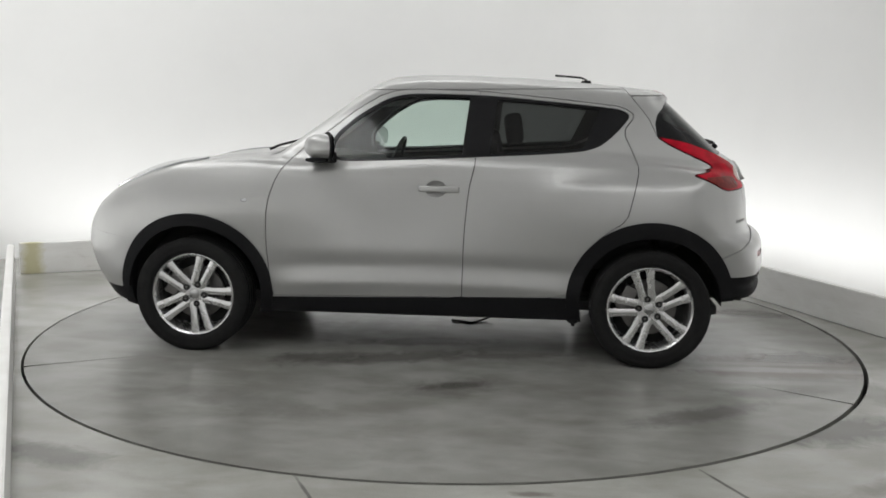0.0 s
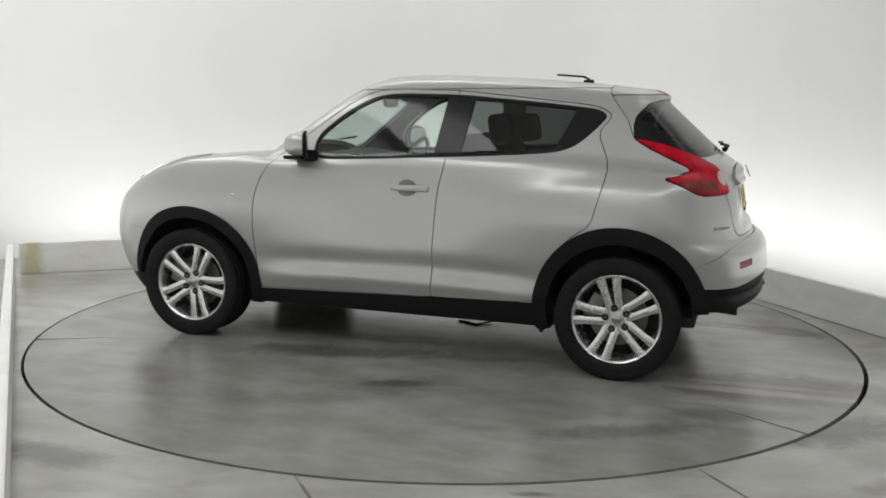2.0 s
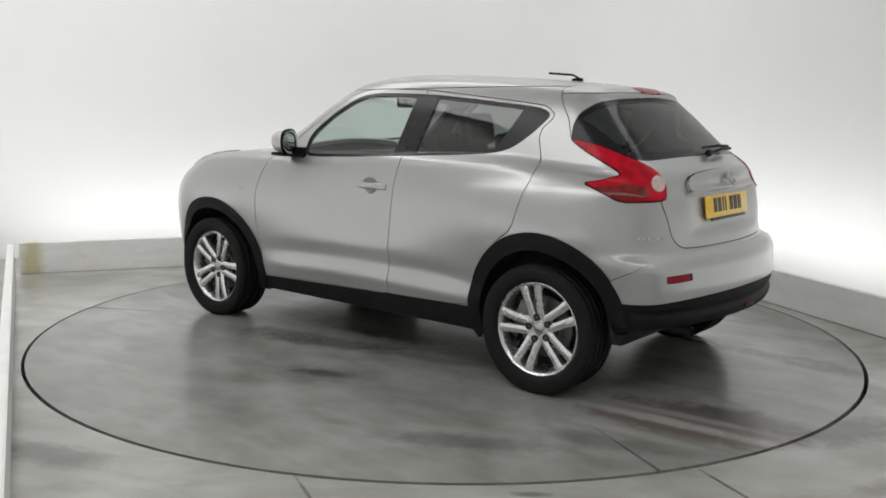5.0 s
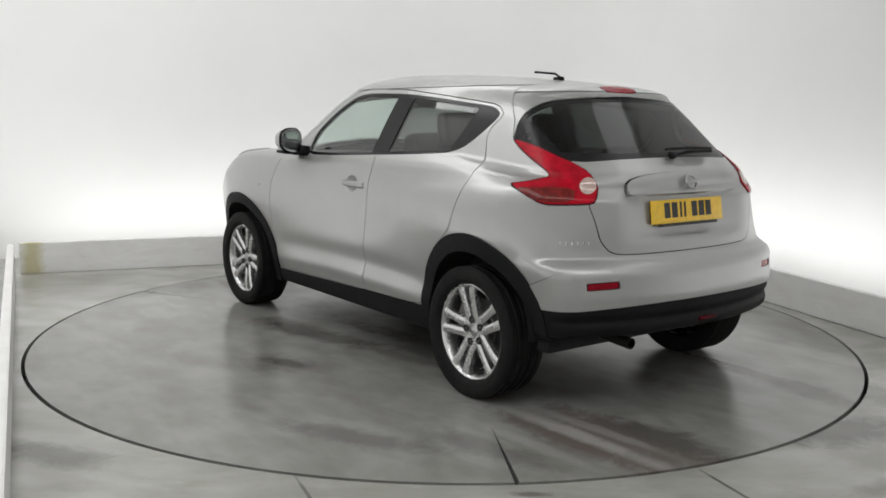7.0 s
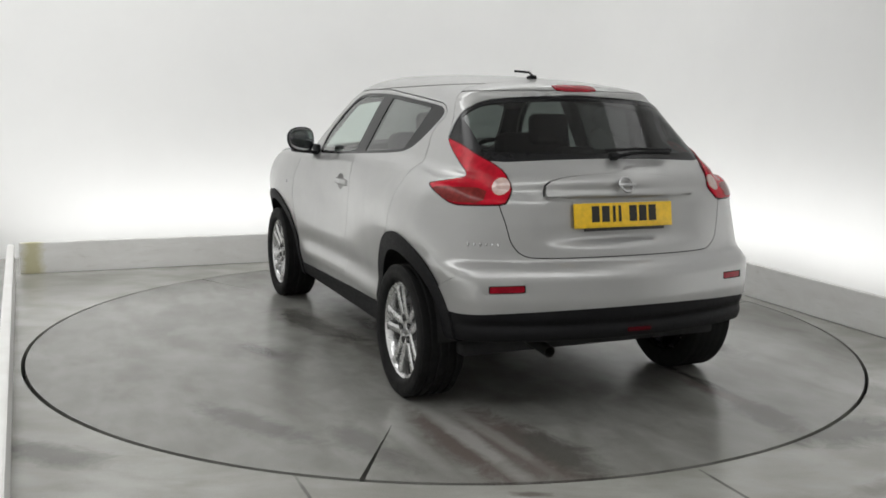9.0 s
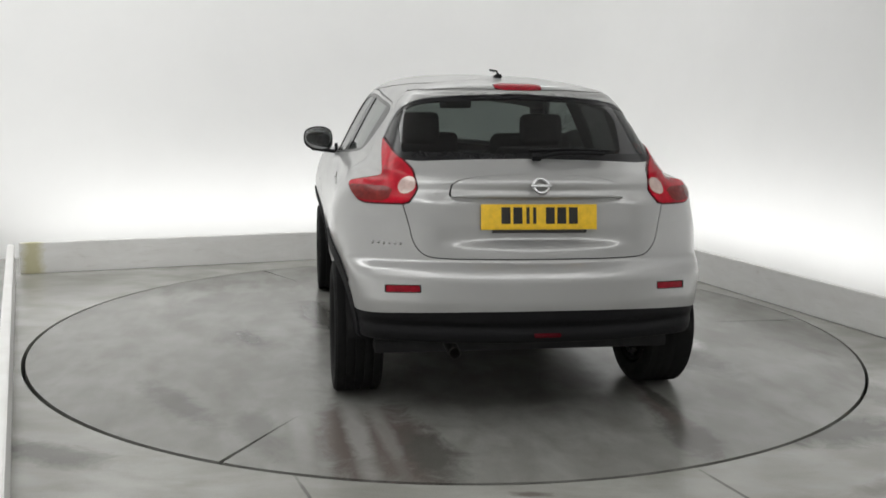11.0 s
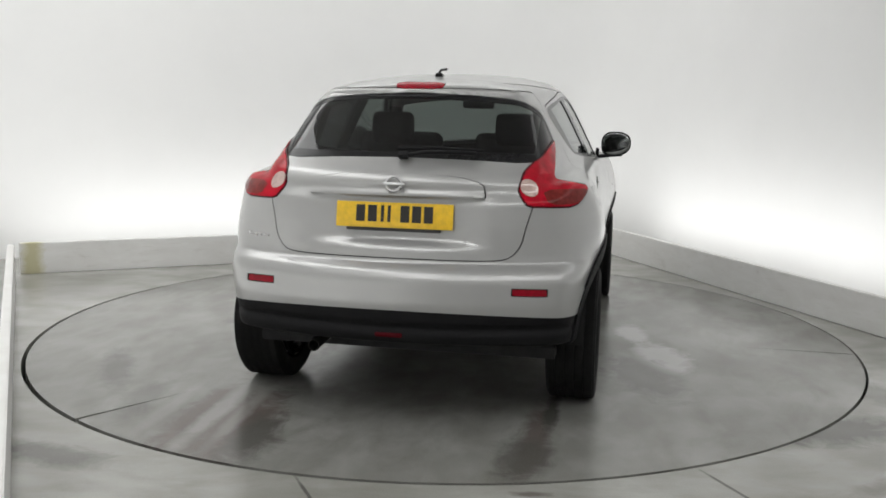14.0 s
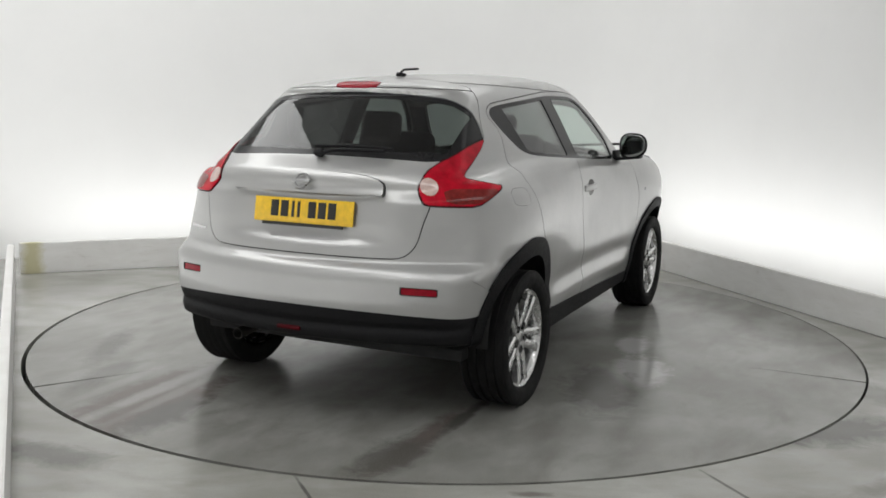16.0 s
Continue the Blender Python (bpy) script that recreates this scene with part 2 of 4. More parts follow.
def rod(bm, points, radius, sides=8):
    """A round bar through points."""
    rings = []
    pts = [Vector(p) for p in points]
    for i, p in enumerate(pts):
        d = (pts[min(i + 1, len(pts) - 1)] - pts[max(i - 1, 0)]).normalized()
        s = d.orthogonal().normalized() if i == 0 else (rings_side - d * rings_side.dot(d)).normalized()
        rings_side = s
        t = d.cross(s)
        rings.append([bm.verts.new(p + radius * (math.cos(2 * math.pi * k / sides) * s + math.sin(2 * math.pi * k / sides) * t)) for k in range(sides)])
    for a, b in zip(rings, rings[1:]):
        for k in range(sides):
            bm.faces.new((a[k], a[(k + 1) % sides], b[(k + 1) % sides], b[k]))
    bm.faces.new(rings[0][::-1])
    bm.faces.new(rings[-1])
    return bm


# ---- the room ----
def meet(a, da, b, db):
    """Where two lines in plan cross."""
    k = ((b - a).x * db.y - (b - a).y * db.x) / (da.x * db.y - da.y * db.x)
    return a + da * k


def ring_floor():
    """The concrete floor with a round hole for the turntable."""
    bm = bmesh.new()
    n, inner, edge = 192, 2.443, 9.0
    ri, ro, lo = [], [], []
    for i in range(n):
        a = 2 * math.pi * i / n
        c, s = math.cos(a), math.sin(a)
        k = edge / max(abs(c), abs(s))
        ri.append(bm.verts.new((inner * c, inner * s, 0)))
        ro.append(bm.verts.new((k * c, k * s, 0)))
        lo.append(bm.verts.new((inner * c, inner * s, -0.12)))
    for i in range(n):
        j = (i + 1) % n
        bm.faces.new((ri[i], ro[i], ro[j], ri[j]))
        bm.faces.new((lo[i], ri[i], ri[j], lo[j]))
    return tagged(mesh_object("floor", bm, FLOOR, smooth=False), "worn grey concrete floor with damp stains", "floor", kind="structure")


ring_floor()
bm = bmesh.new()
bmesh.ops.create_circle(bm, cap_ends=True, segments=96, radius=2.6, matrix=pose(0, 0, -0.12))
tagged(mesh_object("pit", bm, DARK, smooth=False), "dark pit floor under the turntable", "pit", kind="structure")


def kerb(a, b, out, thick=0.05, high=0.25):
    bm = bmesh.new()
    o = out * thick
    slab(bm, [(a.x, a.y), (b.x, b.y), (b.x + o.x, b.y + o.y), (a.x + o.x, a.y + o.y)], 0.0, high)
    bmesh.ops.recalc_face_normals(bm, faces=bm.faces)
    bmesh.ops.bevel(bm, geom=bm.edges[:], offset=0.006, segments=2, affect="EDGES")
    return tagged(mesh_object("kerb", bm, KERB), "low white painted kerb board, scuffed along its face", "kerb", group="kerb boards", kind="structure")


kerb(BACK_LEFT, BACK_RIGHT, OUT_BACK)
kerb(FRONT_LEFT, BACK_LEFT - Vector((0.02, 0.04, 0)), OUT_LEFT)
kerb(BACK_RIGHT + Vector((0.02, -0.05, 0)), FRONT_RIGHT, OUT_RIGHT)


def backdrop():
    """White walls behind the kerbs, one sheet with rounded corners, closed behind the camera."""
    gap = 0.85
    tl = meet(BACK_LEFT + OUT_BACK * gap, BACK_RIGHT - BACK_LEFT, BACK_LEFT + OUT_LEFT * gap, FRONT_LEFT - BACK_LEFT)
    tr = meet(BACK_LEFT + OUT_BACK * gap, BACK_RIGHT - BACK_LEFT, BACK_RIGHT + OUT_RIGHT * gap, FRONT_RIGHT - BACK_RIGHT)
    bl = tl + (FRONT_LEFT - BACK_LEFT).normalized() * 10.0
    br = tr + (FRONT_RIGHT - BACK_RIGHT).normalized() * 11.5
    corners = [bl, tl, tr, br]
    path = []
    for i, c in enumerate(corners):
        before, after = (corners[i - 1] - c).normalized(), (corners[(i + 1) % 4] - c).normalized()
        r = 0.9 if i in (1, 2) else 0.3
        for k in range(13):
            u = k / 12
            path.append(c + before * r * (1 - u) ** 2 + after * r * u ** 2)
    bm = bmesh.new()
    rows = []
    for z in (-0.01, ROOM_TOP):
        rows.append([bm.verts.new((p.x, p.y, z)) for p in path])
    thick = [[bm.verts.new((p.x * 1.03, p.y * 1.03, z)) for p in path] for z in (-0.01, ROOM_TOP)]
    n = len(path)
    for i in range(n):
        j = (i + 1) % n
        bm.faces.new((rows[0][i], rows[0][j], rows[1][j], rows[1][i]))
        bm.faces.new((thick[0][j], thick[0][i], thick[1][i], thick[1][j]))
        bm.faces.new((rows[1][i], rows[1][j], thick[1][j], thick[1][i]))
    tagged(mesh_object("backdrop", bm, WHITE_WALL), "plain white studio backdrop with rounded corners", "backdrop", kind="structure")
    bm = bmesh.new()
    slab(bm, [(p.x * 1.03, p.y * 1.03) for p in path], ROOM_TOP, ROOM_TOP + 0.1)
    tagged(mesh_object("ceiling", bm, CEILING_WHITE, smooth=False), "white ceiling above the turntable studio", "ceiling", kind="structure")


backdrop()


def turntable():
    """A dark round base that carries three concrete deck plates with fine joints between them."""
    bm = bmesh.new()
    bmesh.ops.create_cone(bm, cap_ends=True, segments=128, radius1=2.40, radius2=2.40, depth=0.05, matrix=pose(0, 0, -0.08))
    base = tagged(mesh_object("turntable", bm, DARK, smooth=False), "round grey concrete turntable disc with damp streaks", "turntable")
    for start in (29.5, 149.4, 270.0):
        bm = bmesh.new()
        half, r, n = 0.010, 2.426, 64
        a0, a1 = radians(start), radians({29.5: 149.4, 149.4: 270.0, 270.0: 389.5}[start])
        line = [(0.0, 0.0), (1.80 * math.cos(a0), 1.80 * math.sin(a0))]
        for k in range(n + 1):
            a = a0 + half / r + (a1 - a0 - 2 * half / r) * k / n
            line.append((r * math.cos(a), r * math.sin(a)))
        line.append((1.80 * math.cos(a1), 1.80 * math.sin(a1)))
        # the deck sits a little off centre, so the gap round it is wider on one side
        slab(bm, [(x + 0.0055, y - 0.0042) for x, y in line], -0.05, 0.0)
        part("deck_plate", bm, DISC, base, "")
    return base


TABLE = turntable()

# ---- the car's skin ----


def table(v, *rows):
    """A smooth curve through (at, value) rows, straight between them and softened."""
    a = np.array(rows, float)
    a = a[a[:, 0].argsort()]
    return np.interp(v, a[:, 0], a[:, 1])


def soft(v, reach, *rows):
    """table() averaged over a stretch of +-reach, which rounds its corners."""
    return sum(w * table(v + k * reach, *rows) for k, w in ((-1, .15), (-.5, .22), (0, .26), (.5, .22), (1, .15)))


def bump(v, at, wide):
    return np.exp(-((v - at) / wide) ** 2)


def smax(a, b, k):
    h = np.clip(0.5 + 0.5 * (a - b) / k, 0, 1)
    return b + (a - b) * h + k * h * (1 - h)


def lower_half(x, z):
    """Half width of the lower body."""
    w = soft(z, 0.05, (.10, .72), (.20, .758), (.30, .788), (.40, .806), (.52, .812), (.64, .824), (.74, .833), (.84, .837), (.94, .831), (1.02, .815), (1.10, .785), (1.2, .735), (1.3, .68))
    w = w + .053 * bump(x, -1.30, .40) * bump(z, .79, .24) + .050 * bump(x, 1.22, .44) * bump(z, .80, .24)
    # the doors are drawn in between the wings
    w = w - .036 * bump(x, -.05, .50) * bump(z, .86, .24)
    # fuller lower doors
    w = w + .012 * bump(x, .2, .7) * bump(z, .56, .13)
    # a hollow between the haunch and the side window
    crest = soft(x, .08, (-1.6, 1.035), (-1.15, 1.02), (-.85, .985), (-.6, .92), (-.4, .86))
    w = w - .020 * soft(x, .10, (-1.9, .5), (-1.6, 1), (-.95, 1), (-.45, 0)) / (1 + np.exp((crest - z) / .019)) * bump(z, 1.05, .14)
    # the ledge along the foot of the doors
    run = soft(x, .10, (-.98, 0), (-.72, 1), (.62, 1), (.88, 0))
    line = .462 - .03 * (x + .05) ** 2
    w = w + run * (.011 * bump(z, line - .050, .040) - .013 * bump(z, line + .055, .050))
    # the bumper's shelf carries on round the corner towards the wheel
    w = w - .015 * soft(x, .05, (-1.85, 1), (-1.62, 1), (-1.50, 0)) / (1 + np.exp((.705 - z) / .014)) * bump(z, .70, .16)
    w = w - soft(x, .12, (-2.1, .14), (-1.75, .035), (-1.45, .0), (1.5, 0), (1.8, .06), (2.1, .22))
    return w


def lower_top(x, y):
    """Height of bonnet, belt and haunch."""
    z = soft(x, .06, (-2.0, .96), (-1.8, 1.03), (-1.55, 1.075), (-1.3, 1.10), (-1.0, 1.125), (-.5, 1.12), (.2, 1.09), (.7, 1.085), (.95, 1.10), (1.1, 1.09), (1.36, 1.065), (1.53, 1.03), (1.7, .967), (1.84, .885), (1.95, .80), (2.05, .66), (2.15, .55))
    f = soft(x, .1, (.6, 0), (1.0, 1), (1.8, 1), (2.1, 0))
    return z - f * .03 * bump(y, 0, .22) - .10 * np.clip(np.abs(y) - .45, 0, 1) ** 2


def rear_end(y, z):
    """x of the tail, bumper and rear window."""
    x = soft(z, .012, (.10, -1.86), (.20, -1.90), (.30, -1.945), (.42, -1.978), (.56, -1.985), (.66, -1.975), (.70, -1.95), (.72, -1.90), (.76, -1.892), (.88, -1.884), (.98, -1.868), (1.05, -1.835), (1.10, -1.79), (1.15, -1.715), (1.30, -1.548), (1.44, -1.395), (1.458, -1.425), (1.50, -1.41), (1.6, -1.30))
    recess = (.055 - .24 * y ** 2) / (1 + np.exp((y - .42) / .035)) / (1 + np.exp((z - 1.0) / .006)) / (1 + np.exp((.80 - z) / .010))
    x = x + .014 * bump(z, .455, .018)
    return x + recess + .27 * y ** 2 + .30 * np.abs(y) ** 6 * soft(z, .05, (.7, .4), (.9, 1.3))


def front_end(y, z):
    x = soft(z, .03, (.15, 1.88), (.25, 1.95), (.4, 2.05), (.55, 2.10), (.68, 2.085), (.8, 2.04), (.9, 1.95), (1.0, 1.8), (1.1, 1.6))
    return x - .27 * y ** 2 - .25 * y ** 4


def cabin_half(x, z):
    w = .765 - .50 * np.maximum(z - 1.10, 0) - .30 * np.clip(z - 1.3, 0, 1) ** 2
    return w - soft(x, .15, (-1.7, .12), (-1.2, .055), (-.7, .012), (-.2, 0), (.2, .0), (.6, .02), (1.0, .06))


def roof_top(x, y):
    z = soft(x, .05, (-1.5, 1.488), (-1.367, 1.497), (-1.214, 1.512), (-.974, 1.535), (-.629, 1.558), (-.28, 1.572), (.03, 1.573), (.246, 1.555), (.40, 1.50), (.6, 1.40))
    return z - .10 * y ** 2 - .35 * y ** 4


def screen(y, z):
    x = soft(z, .02, (1.0, 1.05), (1.15, .845), (1.24, .715), (1.34, .575), (1.476, .385), (1.6, .20))
    return x - .22 * y ** 2


def body(p, spoiler=True):
    """Below zero inside the car's skin. p: rows of x, y, z."""
    x, y, z = p[:, 0], np.sqrt(p[:, 1] ** 2 + 1e-8), p[:, 2]
    rear = (rear_end(y, z) - x) * .9
    low = smax(y - lower_half(x, z), (z - lower_top(x, y)), .05)
    low = smax(low, rear, .07)
    low = smax(low, (x - front_end(y, z)) * .9, .12)
    low = smax(low, soft(x, .08, (-2.0, .385), (-1.68, .375), (-1.45, .34), (-1.15, .25), (-.9, .225), (1.55, .22), (1.8, .25), (2.1, .30)) - z, .02)
    up = smax((y - cabin_half(x, z)) * .9, z - roof_top(x, y), .065)
    up = smax(up, (x - screen(y, z)) * .6, .05)
    up = smax(up, (rear_end(y, z) - x) * .7, .085)
    up = smax(up, 1.04 - z, .05)
    both = -smax(-low, -up, .045)
    return both


def skin(step):
    """The car's whole skin: a box drawn in along rays onto body() = 0. Places, normals and triangles."""
    lo, hi = np.array([-2.2, -1.0, 0.08]), np.array([2.3, 1.0, 1.72])
    count = np.maximum(2, ((hi - lo) / step).round().astype(int))
    places, tris, n = [], [], 0
    for axis in range(3):
        u, v = [k for k in range(3) if k != axis]
        for side in (0, 1):
            gu, gv = np.meshgrid(np.linspace(lo[u], hi[u], count[u] + 1), np.linspace(lo[v], hi[v], count[v] + 1), indexing="ij")
            p = np.empty((gu.size, 3))
            p[:, axis], p[:, u], p[:, v] = (lo, hi)[side][axis], gu.ravel(), gv.ravel()
            k = np.arange(gu.size).reshape(gu.shape) + n
            a, b, c, d = k[:-1, :-1].ravel(), k[1:, :-1].ravel(), k[1:, 1:].ravel(), k[:-1, 1:].ravel()
            t = np.concatenate([np.stack([a, b, c], 1), np.stack([a, c, d], 1)])
            if (side == 1) == (axis == 1):
                t = t[:, ::-1]
            places.append(p)
            tris.append(t)
            n += len(p)
    p, t = np.concatenate(places), np.concatenate(tris)
    _, first, same = np.unique((p / 1e-4).round().astype(np.int64), axis=0, return_index=True, return_inverse=True)
    p, t = p[first], same.reshape(-1)[t]
    start = np.stack([np.clip(p[:, 0], -1.15, 1.25), np.zeros(len(p)), np.full(len(p), 0.9)], 1)
    way = p - start
    near, far = np.full(len(p), 0.02), np.full(len(p), 1.25)
    for _ in range(24):
        mid = (near + far) / 2
        inside = body(start + way * mid[:, None]) < 0
        near, far = np.where(inside, mid, near), np.where(inside, far, mid)
    p = start + way * near[:, None]
    return p, slope(p), t


def slope(p, h=0.003):
    """Outward normals of the skin."""
    g = np.stack([body(p + h * e) - body(p - h * e) for e in np.eye(3)], 1)
    return g / np.maximum(np.linalg.norm(g, axis=1, keepdims=True), 1e-9)


def cut(piece, phi):
    """Split a piece (places, normals, triangles) where phi changes sign: the part below zero, and the rest."""
    p, nrm, t = piece
    if len(t) == 0:
        return piece, piece
    phi = np.where(np.abs(phi) < 2e-4, 2e-4, phi)
    s = phi[t] < 0
    k = s.sum(1)
    inside, outside = [t[k == 3]], [t[k == 0]]
    keys, pts, nrms, n = {}, [p], [nrm], len(p)
    for lone_in in (True, False):
        rows = t[k == (1 if lone_in else 2)]
        sg = s[k == (1 if lone_in else 2)]
        if len(rows) == 0:
            continue
        lone = (sg == lone_in).argmax(1)
        i = np.arange(len(rows))
        a, b, c = rows[i, lone], rows[i, (lone + 1) % 3], rows[i, (lone + 2) % 3]
        new_ids = []
        for other in (b, c):
            w = (phi[a] / (phi[a] - phi[other]))[:, None]
            pts.append(p[a] + (p[other] - p[a]) * w)
            nrms.append(nrm[a] + (nrm[other] - nrm[a]) * w)
            new_ids.append(np.arange(len(a)) + n)
            n += len(a)
        ab, ac = new_ids
        mine, rest = (inside, outside) if lone_in else (outside, inside)
        mine.append(np.stack([a, ab, ac], 1))
        rest.append(np.stack([ab, b, c], 1))
        rest.append(np.stack([ab, c, ac], 1))
    p2, n2 = np.concatenate(pts), np.concatenate(nrms)
    return tidy(p2, n2, np.concatenate(inside)), tidy(p2, n2, np.concatenate(outside))


def tidy(p, nrm, t):
    """Weld, and drop what is not used."""
    if len(t) == 0:
        return p[:0], nrm[:0], t
    used, t = np.unique(t, return_inverse=True)
    p, nrm, t = p[used], nrm[used], t.reshape(-1, 3)
    _, first, same = np.unique((p / 2e-6).round().astype(np.int64), axis=0, return_index=True, return_inverse=True)
    t = same.reshape(-1)[t]
    t = t[(t[:, 0] != t[:, 1]) & (t[:, 1] != t[:, 2]) & (t[:, 0] != t[:, 2])]
    return p[first], nrm[first], t


def outline(points, rounds=2):
    """A closed line with its corners cut round."""
    a = np.array(points, float)
    for _ in range(rounds):
        b = np.roll(a, -1, 0)
        a = np.stack([a * .8 + b * .2, a * .2 + b * .8], 1).reshape(-1, 2)
    return a


def within(u, v, points, rounds=2):
    """Signed distance to a closed line in the plane of u and v; below zero inside."""
    a = outline(points, rounds)
    b = np.roll(a, -1, 0)
    q = np.stack([u, v], 1)
    best, odd = np.full(len(q), 1e9), np.zeros(len(q), bool)
    for s, e in zip(a, b):
        d = e - s
        w = np.clip(((q - s) @ d) / max(d @ d, 1e-12), 0, 1)
        best = np.minimum(best, ((q - s - w[:, None] * d) ** 2).sum(1))
        if abs(d[1]) > 1e-12:
            odd ^= ((s[1] > v) != (e[1] > v)) & (u < s[0] + (v - s[1]) / d[1] * d[0])
    return np.where(odd, -1, 1) * np.sqrt(best)


def panel(name, piece, material, parent, label="", deep=0.012, lift=0.0):
    """A piece of the skin as a part, with its edges turned in."""
    p, nrm, t = piece
    nrm = nrm / np.maximum(np.linalg.norm(nrm, axis=1, keepdims=True), 1e-9)
    p = p + nrm * lift
    e = np.sort(np.concatenate([t[:, [0, 1]], t[:, [1, 2]], t[:, [2, 0]]]), 1)
    raw = np.concatenate([t[:, [0, 1]], t[:, [1, 2]], t[:, [2, 0]]])
    _, idx, cnt = np.unique(e, axis=0, return_index=True, return_counts=True)
    rim = raw[idx[cnt == 1]]
    at = np.unique(rim)
    where = np.full(len(p), -1)
    m = len(p)
    where[at] = np.arange(len(at))
    top, low = m + where, m + len(at) + where
    places = np.concatenate([p, p[at], p[at] - nrm[at] * deep])
    a, b = rim[:, 0], rim[:, 1]
    sides = np.concatenate([np.stack([top[b], top[a], low[a]], 1), np.stack([top[b], low[a], low[b]], 1)]) if deep else np.zeros((0, 3), int)
    faces = np.concatenate([t, sides])
    data = bpy.data.meshes.new(name)
    data.vertices.add(len(places))
    data.vertices.foreach_set("co", places.astype(np.float32).ravel())
    data.loops.add(faces.size)
    data.loops.foreach_set("vertex_index", faces.astype(np.int32).ravel())
    data.polygons.add(len(faces))
    data.polygons.foreach_set("loop_start", np.arange(0, faces.size, 3, dtype=np.int32))
    smooth = np.ones(len(faces), bool)
    smooth[len(t):] = False
    data.polygons.foreach_set("use_smooth", smooth)
    data.update(calc_edges=True)
    data.validate()
    given = np.zeros((len(places), 3))
    given[:m] = nrm
    data.normals_split_custom_set_from_vertices(given.tolist())
    data.materials.append(material)
    ob = new(name, data)
    ob.parent = parent
    if label:
        ob["label"] = label
    return ob


# ---- outlines of panels, in metres on the car ----
SIDE_WINDOWS = [(.50, 1.075), (.50, 1.21), (.347, 1.342), (.195, 1.432), (.069, 1.456), (-.311, 1.453), (-.626, 1.430), (-.937, 1.403), (-1.09, 1.386), (-1.145, 1.352), (-1.092, 1.285), (-1.03, 1.225), (-.969, 1.18), (-.877, 1.153), (-.633, 1.134), (-.266, 1.113), (.134, 1.09)]
FRONT_DOOR = [(.822, .321), (.822, .322), (.836, .425), (.846, .655), (.834, .845), (.783, 1.0), (.70, 1.11), (.53, 1.235), (.36, 1.372), (.21, 1.46), (.06, 1.482), (-.310, 1.474), (-.312, 1.474), (-.312, 1.472), (-.307, 1.103), (-.268, .931), (-.249, .685), (-.243, .348), (-.243, .345), (-.240, .345)]
REAR_DOOR = [(-.246, .345), (-.243, .345), (-.243, .348), (-.249, .685), (-.268, .931), (-.307, 1.103), (-.312, 1.472), (-.312, 1.474), (-.315, 1.474), (-.657, 1.445), (-.937, 1.418), (-1.10, 1.40), (-1.17, 1.352), (-1.10, 1.265), (-1.158, 1.141), (-1.181, 1.071), (-1.151, .94), (-1.118, .80), (-1.0, .72), (-.90, .60), (-.85, .47), (-.835, .36)]
TAIL_LAMP = [(-.456, 1.246), (-.582, 1.216), (-.675, 1.175), (-.75, 1.146), (-.825, 1.106), (-.868, 1.045), (-.866, 1.0), (-.853, .966), (-.74, .962), (-.622, .961), (-.53, 1.010), (-.458, 1.046), (-.56, 1.063), (-.640, 1.079), (-.646, 1.086), (-.636, 1.100), (-.58, 1.137), (-.50, 1.195)]
REAR_WINDOW = [(-.462, 1.235), (-.472, 1.265), (-.482, 1.31), (-.516, 1.368), (-.61, 1.42), (-.75, 1.437), (-.98, 1.45), (-1.3, 1.45), (-1.5, 1.163), (-1.2, 1.163), (-.997, 1.158), (-.757, 1.144), (-.6, 1.18)]
TAILGATE = [(.588, .955), (.57, .898), (.549, .802), (.51, .755), (.455, .738), (0, .741), (-.455, .738), (-.51, .755), (-.549, .802), (-.57, .898), (-.588, .955), (-.60, 1.05), (-.60, 1.20), (-.612, 1.24), (-.70, 1.30), (-.70, 1.47), (.70, 1.47), (.70, 1.30), (.612, 1.24), (.60, 1.20), (.60, 1.05)]
SEAM = 0.0023


def spoiler_seam(z):
    return table(z, (1.23, -1.29), (1.334, -1.245), (1.471, -1.137), (1.53, -1.11))


